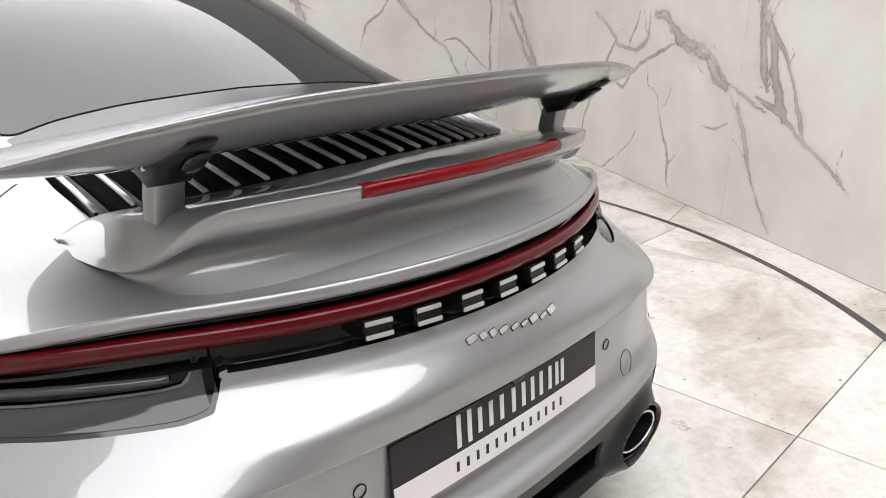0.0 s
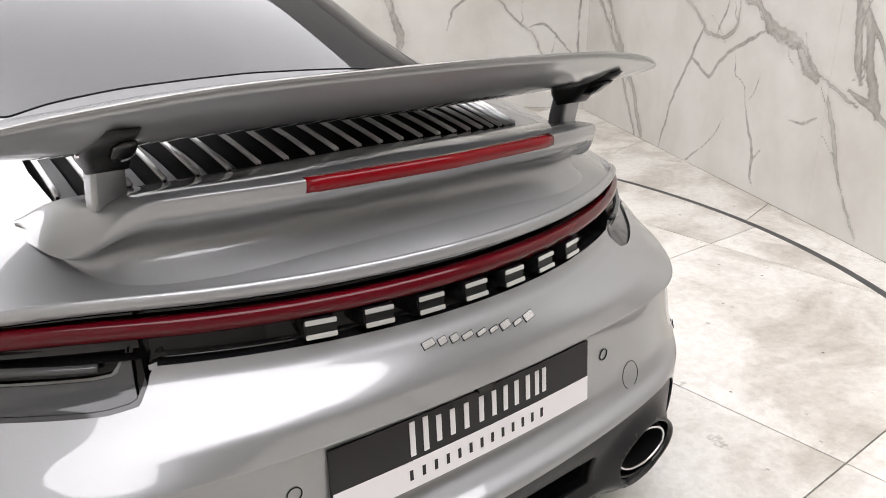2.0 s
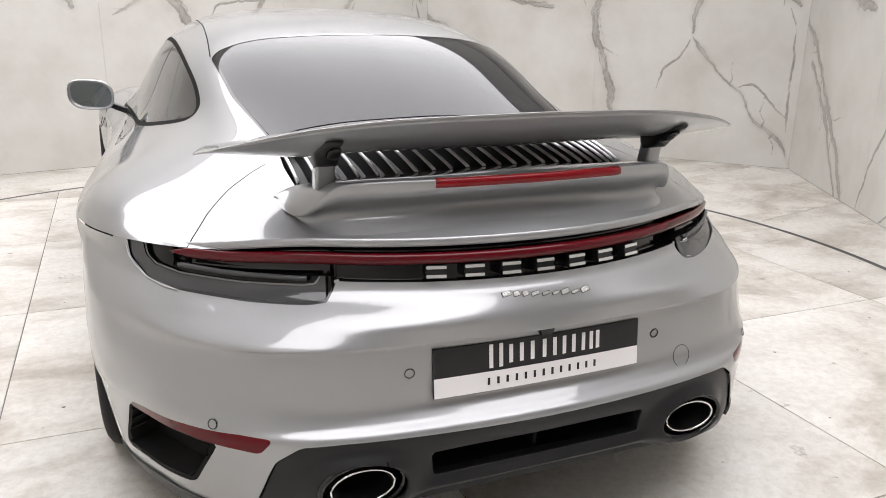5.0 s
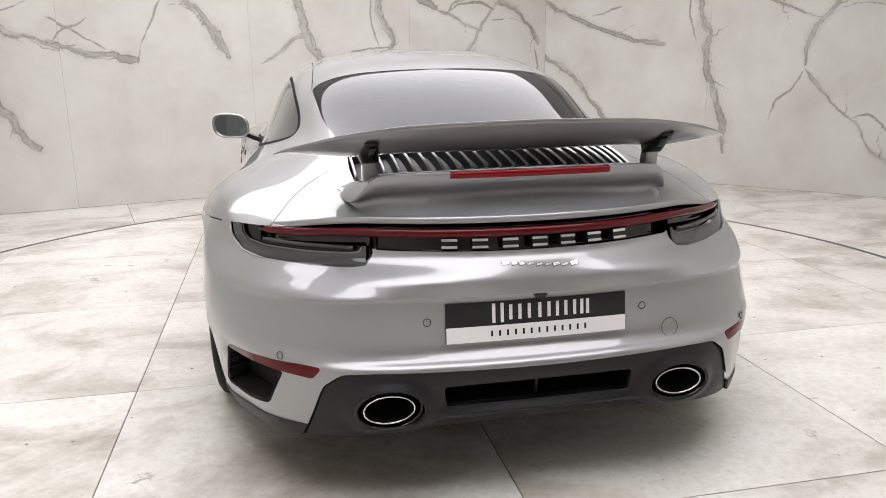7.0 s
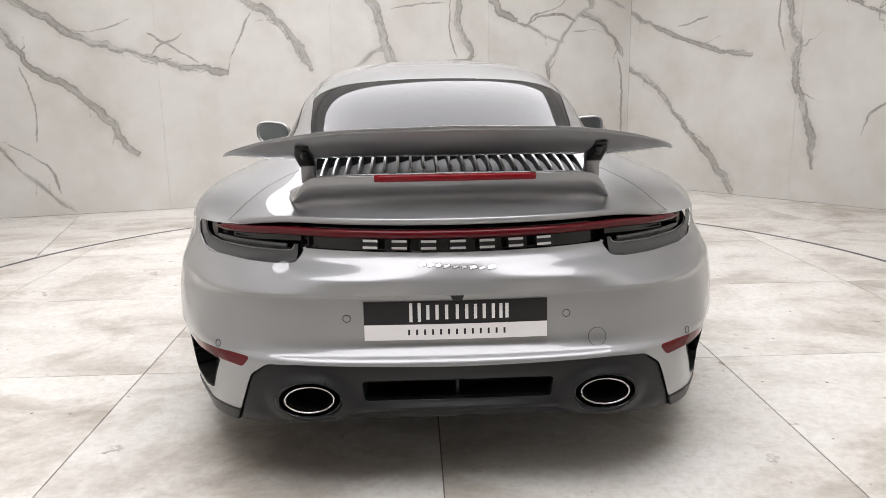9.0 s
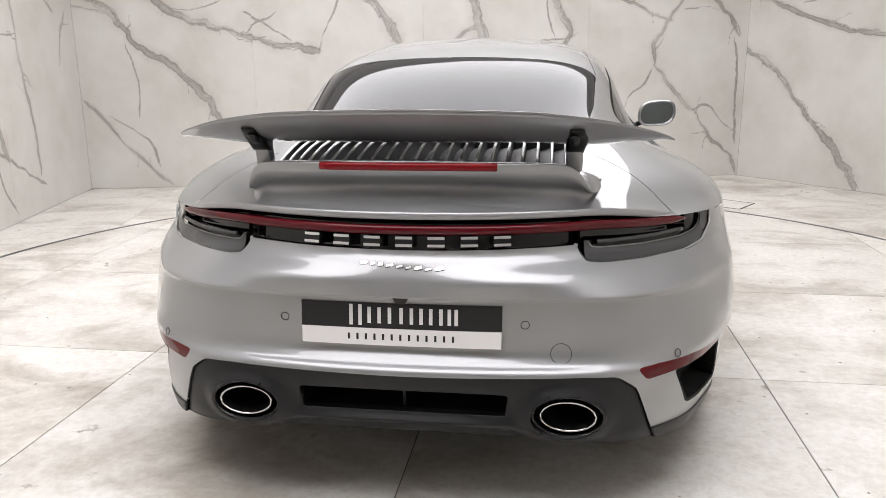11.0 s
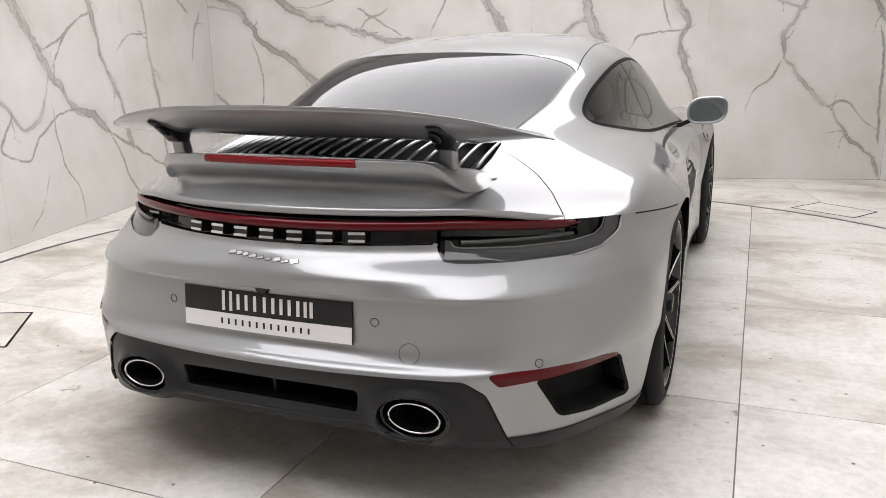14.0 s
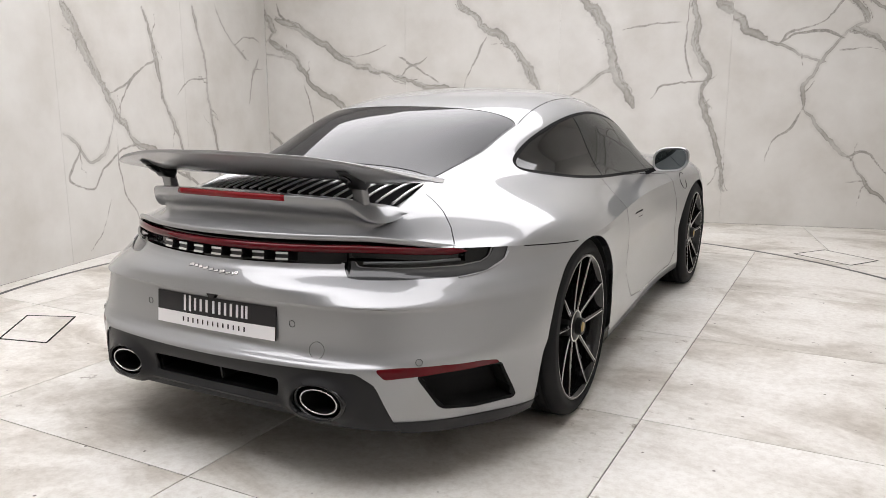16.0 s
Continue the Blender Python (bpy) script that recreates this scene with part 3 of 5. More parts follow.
def marble_slab(u0, u1, z0, z1, step, veins):
    """One slab as a mesh: a fine face that knows its veins, and the edges round it."""
    nu, nz = max(2, round((u1 - u0) / step) + 1), max(2, round((z1 - z0) / step) + 1)
    us, zs = np.meshgrid(np.linspace(u0, u1, nu), np.linspace(z0, z1, nz), indexing="ij")
    front = np.stack([us.ravel() - u0, np.zeros(nu * nz), zs.ravel()], 1)
    i = np.arange(nu * nz).reshape(nu, nz)
    quads = np.stack([i[:-1, :-1], i[1:, :-1], i[1:, 1:], i[:-1, 1:]], -1).reshape(-1, 4)
    loop = np.concatenate([i[:, 0], i[-1, 1:], i[-2::-1, -1], i[0, -2:0:-1]])
    back = front[loop] + np.array([0, 0.011, 0])
    j = len(front) + np.arange(len(loop))
    skirt = np.stack([np.roll(loop, -1), loop, j, np.roll(j, -1)], 1)
    me = bpy.data.meshes.new("slab")
    me.from_pydata(np.concatenate([front, back]).tolist(), [], np.concatenate([quads, skirt]).tolist())
    bold, thin = vein_values(us.ravel(), zs.ravel(), veins)
    for name, v in (("vein_bold", bold), ("vein_thin", thin)):
        me.attributes.new(name, "FLOAT", "POINT").data.foreach_set("value", np.concatenate([v, v[loop]]).astype(np.float32))
    me.materials.append(WALL)
    return me


VEIN_TOP = 2.36


def slab_wall(name, k, label, veins=(), shift=0.0):
    """A wall of tall marble slabs with hairline joints, between two corners of the plan; seen from inside it runs left to right."""
    a, b = Vector(CORNERS[k]), Vector(CORNERS[(k + 1) % len(CORNERS)])
    along = (b - a).normalized()
    length = (b - a).length
    veins = [(w, [(u + (length if shift else 0.0), z) for u, z in pts]) for w, pts in veins]
    turn = Matrix(((along.x, -along.y, 0, a.x), (along.y, along.x, 0, a.y), (0, 0, 1, 0), (0, 0, 0, 1)))
    wall = structure(name, box_bm(0, length, 0.012, 0.16, -0.02, HIGH), GROUT, label, "wall", turn)
    count = max(1, round(length / 1.62))
    w = length / count
    for i in range(count):
        u0, u1 = i * w + .0008, (i + 1) * w - .0008
        for z0, z1, step in ((0.002, VEIN_TOP, 0.0125 if veins else 0.5), (VEIN_TOP + .0015, HIGH, 0.5)):
            ob = new("slab", marble_slab(u0, u1, z0, z1, step, veins if z1 < HIGH else ()))
            ob.parent = wall
            ob.matrix_basis = Matrix.Translation((u0, 0, 0))
    return wall


def plan_bm(z0, z1, grow):
    """The room's plan as a slab between two heights, a little larger than the walls' inner faces."""
    c = [Vector(p) for p in CORNERS]
    out = []
    for k in range(len(c)):
        e1, e2 = (c[k] - c[k - 1]).normalized(), (c[(k + 1) % len(c)] - c[k]).normalized()
        n1, n2 = Vector((-e1.y, e1.x)), Vector((-e2.y, e2.x))
        out.append(c[k] + (n1 + n2) * (grow / (1 + n1.dot(n2))))
    return loft_bm([[(p.x, p.y, z) for p in out] for z in (z0, z1)])


slab_wall("wall_north", 0, "white marble slab wall with grey-brown veins", VEINS["north"])
# added splay: an extra middle wall, and the east wall turned to meet it
slab_wall("wall_north_east", 1, "white marble slab wall with bold dark veins", VEINS["added_bay"])
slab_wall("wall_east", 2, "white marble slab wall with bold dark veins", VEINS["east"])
# added jog clear of the eye's path, then the unseen end wall
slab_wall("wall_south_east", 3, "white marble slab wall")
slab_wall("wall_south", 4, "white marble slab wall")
slab_wall("wall_west", 5, "white marble slab wall with grey-brown veins", VEINS["west"], 1.0)
structure("ceiling", plan_bm(HIGH, HIGH + 0.15, 0.16), WHITE_PAINT, "plain white painted ceiling", "ceiling", Matrix.Identity(4))
for label, m_, x0, x1, y0, y1 in (("very large", ROOM, -2.5, 2.6, -0.15, 2.55), ("large", ROOM, -2.5, 1.3, -3.9, -1.35)):
    lamp = thing("ceiling_light", label + " white luminous ceiling panel in a slim frame", "light", m_, "ceiling panels")
    part("diffuser", box_bm(x0 + .03, x1 - .03, y0 + .03, y1 - .03, HIGH - 0.03, HIGH - 0.006), PANEL_GLOW, lamp)
    for a0, a1, b0, b1 in ((x0, x0 + .03, y0, y1), (x1 - .03, x1, y0, y1), (x0 + .03, x1 - .03, y0, y0 + .03), (x0 + .03, x1 - .03, y1 - .03, y1)):
        part("frame", box_bm(a0, a1, b0, b1, HIGH - 0.04, HIGH - 0.001), WHITE_PAINT, lamp)
floor = structure("floor", plan_bm(-0.2, -0.005, 0.16), GROUT, "pale beige honed marble floor in large square slabs", "floor", Matrix.Identity(4))

# ---- the car's body ----
car = thing("sports_car", "silver rear-engined coupe with raised rear wing on the turntable", "car")
HUB_R, HUB_F = (0.0, 1.018, 0.353), (0.0, 3.47, 0.345)
ARCH_R, ARCH_F, ARCH_LONG = 0.364, 0.356, 1.13

# the body's outline in plan, half way up, from the tail's middle round to the nose
PLAN = [(0, -0.005), (0.22, 0.0), (0.45, 0.022), (0.62, 0.075), (0.753, 0.180), (0.849, 0.338), (0.937, 0.555), (0.965, 0.85), (0.968, 1.2),
        (0.935, 1.7), (0.895, 2.3), (0.89, 2.85), (0.925, 3.3), (0.93, 3.62), (0.88, 4.0), (0.64, 4.33), (0, 4.47)]
SPOTS = [0, 2, 4, 6, 7.5, 10, 12.5, 16]   # tail, beside the plate, corner, behind the wheel, rear arch, door, front arch, nose
# level by level: the height, and how far the skin lies inside the outline, at each key
LEVELS = [
    ([.250, .236, .200, .156, .155, .15, .15, .15], [-.03, -.03, .024, .062, .060, .05, .05, .03]),
    ([.285, .278, .240, .200, .20, .20, .20, .20], [-.05, -.042, .014, .044, .038, .0, .01, -.02]),
    ([.423, .423, .405, .37, .36, .33, .36, .36], [-.048, -.036, -.006, .014, .012, .012, 0, -.03]),
    ([.446, .446, .440, .43, .44, .42, .44, .44], [-.022, -.012, -.008, .000, .003, .018, 0, -.02]),
    ([.475, .475, .48, .49, .5, .5, .5, .5], [0, .0, .004, .000, 0, .014, 0, 0]),
    ([.611, .611, .59, .58, .58, .58, .58, .56], [.0, .006, .026, .010, 0, .005, 0, .02]),
    ([.618, .618, .61, .61, .62, .63, .62, .59], [-.026, -.014, .024, .016, 0, .008, 0, .03]),
    ([.655, .655, .65, .65, .66, .67, .66, .62], [-.022, .03, .061, .036, 0, .015, .002, .05]),
    ([.70, .70, .69, .69, .70, .70, .70, .65], [.0, .085, .111, .062, 0, .025, .005, .08]),
    ([.722, .718, .71, .71, .706, .72, .72, .67], [.018, .1, .126, .068, .002, .028, .008, .1]),
    ([.806, .802, .778, .752, .721, .735, .745, .70], [.055, .13, .161, .074, .006, .03, .012, .13]),
]
PLAN_BOTH = [(-x, y) for x, y in PLAN[3:0:-1]] + PLAN + [(-x, y) for x, y in PLAN[-2:-5:-1]]
U_IDX = np.arange(-3, len(PLAN) + 3)


def plan_at(u):
    p = through_points(PLAN_BOTH, U_IDX, u)
    d = through_points(PLAN_BOTH, U_IDX, u + 1e-3) - through_points(PLAN_BOTH, U_IDX, u - 1e-3)
    d /= np.linalg.norm(d, axis=1)[:, None]
    return p, np.stack([-d[:, 1], d[:, 0]], 1)


def lower_at(u, v):
    """Places of the lower body: u along the outline, v (0..10) up the levels; a grid (len(u), len(v), 3)."""
    u, v = np.asarray(u, float), np.asarray(v, float)
    p, inward = plan_at(u)
    zs = np.stack([pchip(SPOTS, h, u, True) for h, _ in LEVELS])
    ins = np.stack([pchip(SPOTS, i, u, True) for _, i in LEVELS])
    # the light strip's line is one even curve across the tail
    w = np.clip((6.2 - u) / 1.4, 0, 1)
    w = w * w * (3 - 2 * w)
    for k, c in ((10, .030), (9, .013), (8, -.003)):
        i = ins[k].copy()
        for _ in range(12):
            q = p + inward * i[:, None]
            f = q[:, 1] - c - .496 * q[:, 0] ** 2 - .22 * q[:, 0] ** 4
            df = inward[:, 1] - inward[:, 0] * (.992 * q[:, 0] + .88 * q[:, 0] ** 3)
            i -= np.where(u < 6.3, f / np.where(np.abs(df) < .2, .2, df), 0)
        ins[k] += (np.clip(i, -.1, .3) - ins[k]) * w
    rel = pchip(SPOTS, [-.022, -.068, -.05, -.03, 0, 0, 0, 0], u, True)
    ins[7] += (ins[8] + rel - ins[7]) * w
    z = pchip(np.arange(len(LEVELS)), zs, v)
    i = pchip(np.arange(len(LEVELS)), ins, v)
    xy = p[None] + inward[None] * i[..., None]
    xy[..., 0] = np.where(u[None] <= 1e-6, 0, np.where(u[None] >= 16 - 1e-6, 0, xy[..., 0]))
    return np.concatenate([xy, z[..., None]], -1).transpose(1, 0, 2)


def shoulder(u):
    return lower_at(np.atleast_1d(u), [10.0])[:, 0]


# the upper body: from the tail's lip to the nose, each line from the middle outwards
STATIONS = [
    ([(0, .054, .826), (.22, .079, .824), (.42, .150, .814), (.58, .262, .796), (.70, .40, .788), (.815, .55, .774)], 5.55),
    ([(0, .10, .840), (.22, .122, .839), (.42, .197, .832), (.58, .327, .818), (.705, .475, .812), (.845, .63, .798)], 5.8),
    ([(0, .22, .866), (.22, .235, .865), (.42, .30, .858), (.57, .42, .858), (.70, .565, .852), (.892, .72, .812)], 6.3),
    ([(0, .42, .89), (.22, .43, .89), (.42, .47, .908), (.56, .58, .905), (.70, .72, .890), (.925, .84, .817)], 6.9),
    ([(0, .62, .955), (.22, .62, .954), (.41, .64, .955), (.54, .73, .957), (.70, .88, .908), (.935, .98, .818)], 7.4),
    ([(0, .92, 1.088), (.22, .92, 1.085), (.44, .93, 1.062), (.56, 1.0, .985), (.67, 1.1, .915), (.87, 1.18, .835)], 7.9),
    ([(0, 1.27, 1.215), (.24, 1.27, 1.212), (.49, 1.28, 1.19), (.61, 1.34, 1.09), (.67, 1.42, .93), (.86, 1.48, .82)], 8.5),
    ([(0, 1.7, 1.283), (.25, 1.7, 1.279), (.48, 1.7, 1.258), (.632, 1.73, 1.135), (.695, 1.78, .92), (.83, 1.8, .80)], 9.1),
    ([(0, 2.1, 1.302), (.25, 2.1, 1.298), (.47, 2.1, 1.275), (.648, 2.1, 1.158), (.72, 2.1, .90), (.81, 2.1, .78)], 9.7),
    ([(0, 2.5, 1.282), (.25, 2.5, 1.277), (.45, 2.5, 1.245), (.645, 2.48, 1.128), (.73, 2.45, .88), (.81, 2.45, .77)], 10.3),
    ([(0, 2.85, 1.19), (.25, 2.83, 1.18), (.46, 2.76, 1.15), (.66, 2.68, 1.045), (.75, 2.65, .86), (.82, 2.7, .765)], 10.8),
    ([(0, 3.2, 1.03), (.25, 3.16, 1.02), (.47, 3.05, .99), (.66, 2.92, .91), (.76, 2.9, .84), (.85, 2.95, .79)], 11.4),
    ([(0, 3.42, .91), (.25, 3.4, .905), (.48, 3.33, .895), (.66, 3.25, .87), (.77, 3.25, .86), (.87, 3.25, .82)], 12.1),
    ([(0, 3.75, .84), (.25, 3.75, .835), (.45, 3.7, .825), (.63, 3.65, .85), (.75, 3.62, .865), (.87, 3.6, .82)], 13.0),
    ([(0, 4.15, .76), (.25, 4.13, .755), (.42, 4.07, .755), (.58, 4.0, .775), (.70, 3.95, .79), (.80, 3.92, .765)], 14.0),
]


def upper_grid(ns, nl):
    ends = [5.3] + [u for _, u in STATIONS] + [14.6]
    first = shoulder(np.linspace(0, 5.3, 7))
    last = shoulder(np.linspace(16, 14.6, 7))
    net = [first] + [np.concatenate([np.array(p), shoulder(u)]) for p, u in STATIONS] + [last]
    net = np.array(net)
    s, l = np.linspace(0, 1, ns), np.linspace(0, 1, nl)
    bs, bl = basis(len(net), s), basis(7, l)
    g = np.einsum("ia,jb,abk->ijk", bs, bl, net)
    # the rims follow the shoulder exactly
    rim = shoulder(bs @ np.array(ends))
    g += (rim - g[:, -1])[:, None, :] * (l**3)[None, :, None]
    lip = shoulder(5.3 * l)
    g += (lip - g[0])[None] * ((1 - s) ** 14)[:, None, None]
    g[:, 0, 0] = 0
    return g.transpose(1, 0, 2)


low_u = np.concatenate([np.linspace(0, 8, 150), np.linspace(8, 16, 90)[1:]])
low_v = np.concatenate([np.linspace(i, i + 1, 7)[:-1] for i in range(10)] + [[10.0]])
lower = grid_bm(mirrored(lower_at(low_u, low_v)))
upper = grid_bm(mirrored(upper_grid(320, 110)))
for m_ in (lower, upper):
    bmesh.ops.remove_doubles(m_, verts=m_.verts, dist=1e-6)
    bmesh.ops.recalc_face_normals(m_, faces=m_.faces)
bm_probe = [f for f in upper.faces if abs(f.calc_center_median().y - 2.1) < 0.05 and abs(f.calc_center_median().x) < 0.1][0]
if bm_probe.normal.z < 0:
    bmesh.ops.reverse_faces(upper, faces=upper.faces)
bm_probe = [f for f in lower.faces if f.calc_center_median().y < 0.02 and abs(f.calc_center_median().x) < 0.1][0]
if bm_probe.normal.y > 0:
    bmesh.ops.reverse_faces(lower, faces=lower.faces)


def ax(p):
    return np.stack([np.abs(p[:, 0]), p[:, 1], p[:, 2]], 1)


def arch_field(hub, r):
    """Minus inside a wheel arch, which is a little longer than it is high."""
    def field(p):
        dy, dz = (p[:, 1] - hub[1]) / ARCH_LONG, p[:, 2] - hub[2]
        return np.hypot(dy, np.where(dz < 0, dz * 0.3, dz)) - r
    return field


# --- cuts in the lower body ---
for f in (arch_field(HUB_R, ARCH_R), arch_field(HUB_F, ARCH_F)):
    cut(lower, f)
    cut(upper, f)
DIFFUSER = [(-.2, .416), (.46, .420), (.548, .416), (.600, .378), (.656, .22), (.66, .1), (-.2, .1)]
REFLECTOR = [(.598, .430), (.66, .433), (.762, .429), (.836, .417), (.861, .407), (.870, .390), (.834, .394), (.762, .403), (.66, .399), (.625, .396)]
VENT = [(.508, .404), (.66, .412), (.80, .404), (.838, .388), (.862, .345), (.890, .300), (.922, .252), (.905, .238), (.876, .242), (.736, .252), (.61, .276), (.588, .290)]   # along the corner, and the height


def low_front(p):
    return np.where(p[:, 1] < 0.7, 0.0, 5.0)


LAMP_EDGE = [(-.2, .730), (.437, .730), (.446, .710), (.462, .692), (.50, .686), (.62, .680), (.74, .680), (.80, .690), (.832, .72), (.838, .775), (.842, 0.90), (-.2, .9)]


def xz(p):
    return np.stack([np.abs(p[:, 0]), p[:, 2]], 1)


def lamp_field(p):
    return inside_poly(LAMP_EDGE, 0.012, xz(p)) + low_front(p)


def diffuser_field(p):
    return inside_poly(DIFFUSER, 0.045, xz(p)) + low_front(p)


def reflector_field(p):
    return inside_poly(REFLECTOR, 0.006, xz(p)) + low_front(p)


def vent_field(p):
    return inside_poly(VENT, 0.010, np.stack([.6 * np.abs(p[:, 0]) + .8 * p[:, 1], p[:, 2]], 1)) + low_front(p)


def lip_field(p):
    """The black lip along the lower edge, from the diffuser out to the wheel."""
    y = p[:, 1]
    return p[:, 2] - np.where(y < 0.85, 0.258 - 0.125 * np.clip(y - 0.05, 0, 0.62), 0.210 + 0.01 * np.clip((y - 1.0) / 0.5, 0, 1))


BAND_U = np.linspace(0, 6, 300)
BAND_EDGE = lower_at(BAND_U, [9.36])[:, 0]


def band_field(p):
    """Above the lower edge of the recess that holds the light strip."""
    a = np.abs(p[:, 0])
    return np.maximum(np.interp(a, BAND_EDGE[:, 0], BAND_EDGE[:, 2]) - p[:, 2], a - 0.745) + low_front(p)


SEAM_U = np.linspace(5.6, 9, 120)
SEAM = lower_at(SEAM_U, [10.0])[:, 0]


def seam_field(p):
    """The thin gap between bumper and rear fender, from the lamp to the wheel arch."""
    top = np.interp(p[:, 1], SEAM[:, 1], SEAM[:, 2])
    return np.maximum(np.maximum(top - 0.0042 - p[:, 2], 0.57 - p[:, 1]), p[:, 1] - 0.90) + np.where(np.abs(p[:, 0]) > 0.7, 0, 5)


cut(lower, band_field)
cut(lower, lambda p: np.abs(p[:, 0]) - 0.447)
cut(lower, seam_field)
for f in (lamp_field, diffuser_field, reflector_field, vent_field, lip_field):
    cut(lower, f)
cut(lower, lambda p: vent_field(p) + 0.011)
for w in (0.005, 0.031, 0.0345):
    cut(lower, lambda p: lamp_field(p) + w)
DOOR = [(1.80, .90), (1.74, .60), (1.76, .42), (1.90, .27), (2.2, .235), (2.9, .235), (3.02, .30), (2.98, .62), (2.88, .95)]


def yz(p):
    return p[:, 1:3]


def door_field(p):
    return inside_poly(DOOR + [(2.75, 1.0), (1.83, 1.0)], 0.03, yz(p))


for w in (-0.002, 0.002):
    cut(lower, lambda p: door_field(p) + w)


def upper_door_field(p):
    q = yz(p)
    return np.maximum(inside_poly([(1.83, 1.0), (1.80, .90), (1.74, .60), (2.98, .60), (2.88, .95), (2.75, 1.0)], 0.0, q), p[:, 2] - (0.925 - 0.045 * (p[:, 1] - 1.1) / 0.6))


for f in (lower, upper):
    f.normal_update()
lc = centres(lower)
in_arch = (arch_field(HUB_R, ARCH_R)(lc) < 0) | (arch_field(HUB_F, ARCH_F)(lc) < 0)
in_lamp, in_diff, in_refl, in_vent, in_lip = (f(lc) < 0 for f in (lamp_field, diffuser_field, reflector_field, vent_field, lip_field))
dd = door_field(lc)
gap_d, in_door = np.abs(dd) < 0.002, dd <= -0.002
behind, ahead = lc[:, 1] < HUB_R[1], lc[:, 1] > HUB_F[1]
in_seam = (seam_field(lc) < 0) & ~in_lamp
in_vent = in_vent & ~in_refl
free = ~in_arch & ~in_seam & ~in_lamp & ~in_diff & ~in_refl & ~in_vent & ~gap_d
sill = free & in_lip
take(lower, free & behind & ~in_lip, "rear_bumper", PAINT, car)
for s, sgn in (("left", -1), ("right", 1)):
    side = np.sign(lc[:, 0]) == sgn
    take(lower, free & ~behind & ~ahead & in_door & ~in_lip & side, "door", PAINT, car)
    take(lower, free & ~behind & ~ahead & ~in_door & ~in_lip & side & (lc[:, 1] < 2.4), "quarter_panel", PAINT, car)
    take(lower, free & ~behind & ~ahead & ~in_door & ~in_lip & side & (lc[:, 1] >= 2.4), "front_fender", PAINT, car)
    take(lower, sill & ~behind & ~ahead & side, "side_sill", BLACK_PLASTIC, car, "matt black side sill")
    take(lower, sill & behind & side, "bumper_lip", BLACK_PLASTIC, car, "matt black lower lip", sink=-0.004, solid=0.012)
    take(lower, in_seam & side & ~in_arch, "bumper_gap", GAP_BLACK, car, sink=0.005)
    take(lower, in_refl & side, "rear_reflector", RED_LENS, car, "dark red rear reflector")
    take(lower, gap_d & side & ~in_arch, "door_gap", GAP_BLACK, car, sink=0.004)
take(lower, free & ahead, "front_bumper", PAINT, car)

# --- cuts in the upper body ---
REAR_WINDOW = [(0, .700), (.25, .695), (.38, .686), (.462, .672), (.508, 1.0), (.528, 1.315), (.44, 1.305), (.25, 1.282), (0, 1.272), (-.25, 1.282), (-.44, 1.305), (-.528, 1.315), (-.508, 1.0), (-.462, .672), (-.38, .686), (-.25, .695)]
SIDE_WINDOW = [(1.10, .975), (1.16, .945), (1.5, .895), (1.9, .862), (2.4, .838), (2.79, .825), (2.80, .85), (2.68, 1.0), (2.5, 1.105), (2.2, 1.158), (1.9, 1.158), (1.6, 1.125), (1.35, 1.075), (1.18, 1.02)]
PILLAR = [(1.83, 1.15), (1.84, .87)]
WINDSHIELD = [(-.56, 2.72), (0, 2.72), (.56, 2.72), (.60, 2.95), (.62, 3.18), (.4, 3.34), (0, 3.4), (-.4, 3.34), (-.62, 3.18), (-.60, 2.95)]


def grille_rear(x):
    """The engine grille's rear edge in plan: it follows the ducktail."""
    return 0.238 + 0.157 * min(1.0, abs(x) / .455) ** 2.6


LID_SEAM = [(.735, .30), (.700, .375), (.66, .43), (.60, .485), (.54, .525), (.50, .545), (.44, .56)]
GRILLE = [(-.455, .395)] + [(x, grille_rear(x)) for x in np.linspace(-.42, .42, 15)] + [(.455, .395), (.462, .50), (.458, .615), (-.458, .615), (-.462, .50)]


def smooth_loop(points, n=5):
    """A closed line of points made rounder: Catmull-Rom."""
    q = np.asarray(points, float)
    out = []
    for i in range(len(q)):
        a, b, c, d = q[i - 1], q[i], q[(i + 1) % len(q)], q[(i + 2) % len(q)]
        for t in np.arange(n) / n:
            out.append(0.5 * (2 * b + (c - a) * t + (2 * a - 5 * b + 4 * c - d) * t * t + (3 * b - a - 3 * c + d) * t**3))
    return out


def rear_window(p):
    return inside_poly(REAR_WINDOW, 0.03, p[:, :2]) + np.where(p[:, 2] > 0.85, 0, 1)


def side_window(p):
    return inside_poly(smooth_loop(SIDE_WINDOW), 0.0, yz(p)) + np.where(np.abs(p[:, 0]) > 0.4, 0, 1)


def windshield(p):
    return inside_poly(WINDSHIELD, 0.03, p[:, :2])


def lid_seam(p):
    return side_of(LID_SEAM, ax(p)[:, :2])


def grille_field(p):
    return inside_poly(GRILLE, 0.02, p[:, :2])


def roof_seam(p):
    return side_of([(.532, 1.29), (.515, 1.5), (.50, 1.75), (.485, 2.3), (.48, 2.75)], ax(p)[:, :2])


for fld, half in ((rear_window, 0.004), (side_window, 0.0065), (windshield, 0.006)):
    for w in (-half, half):
        cut(upper, lambda p: fld(p) + w)
LID_PANEL = [(-.458, .618), (.458, .618), (.462, .672), (.38, .686), (.25, .695), (0, .70), (-.25, .695), (-.38, .686), (-.462, .672)]


def lid_panel(p):
    """The gloss black panel between the engine grille and the rear window."""
    return inside_poly(LID_PANEL, 0.0, p[:, :2]) + np.where(p[:, 2] > 0.85, 0, 1)


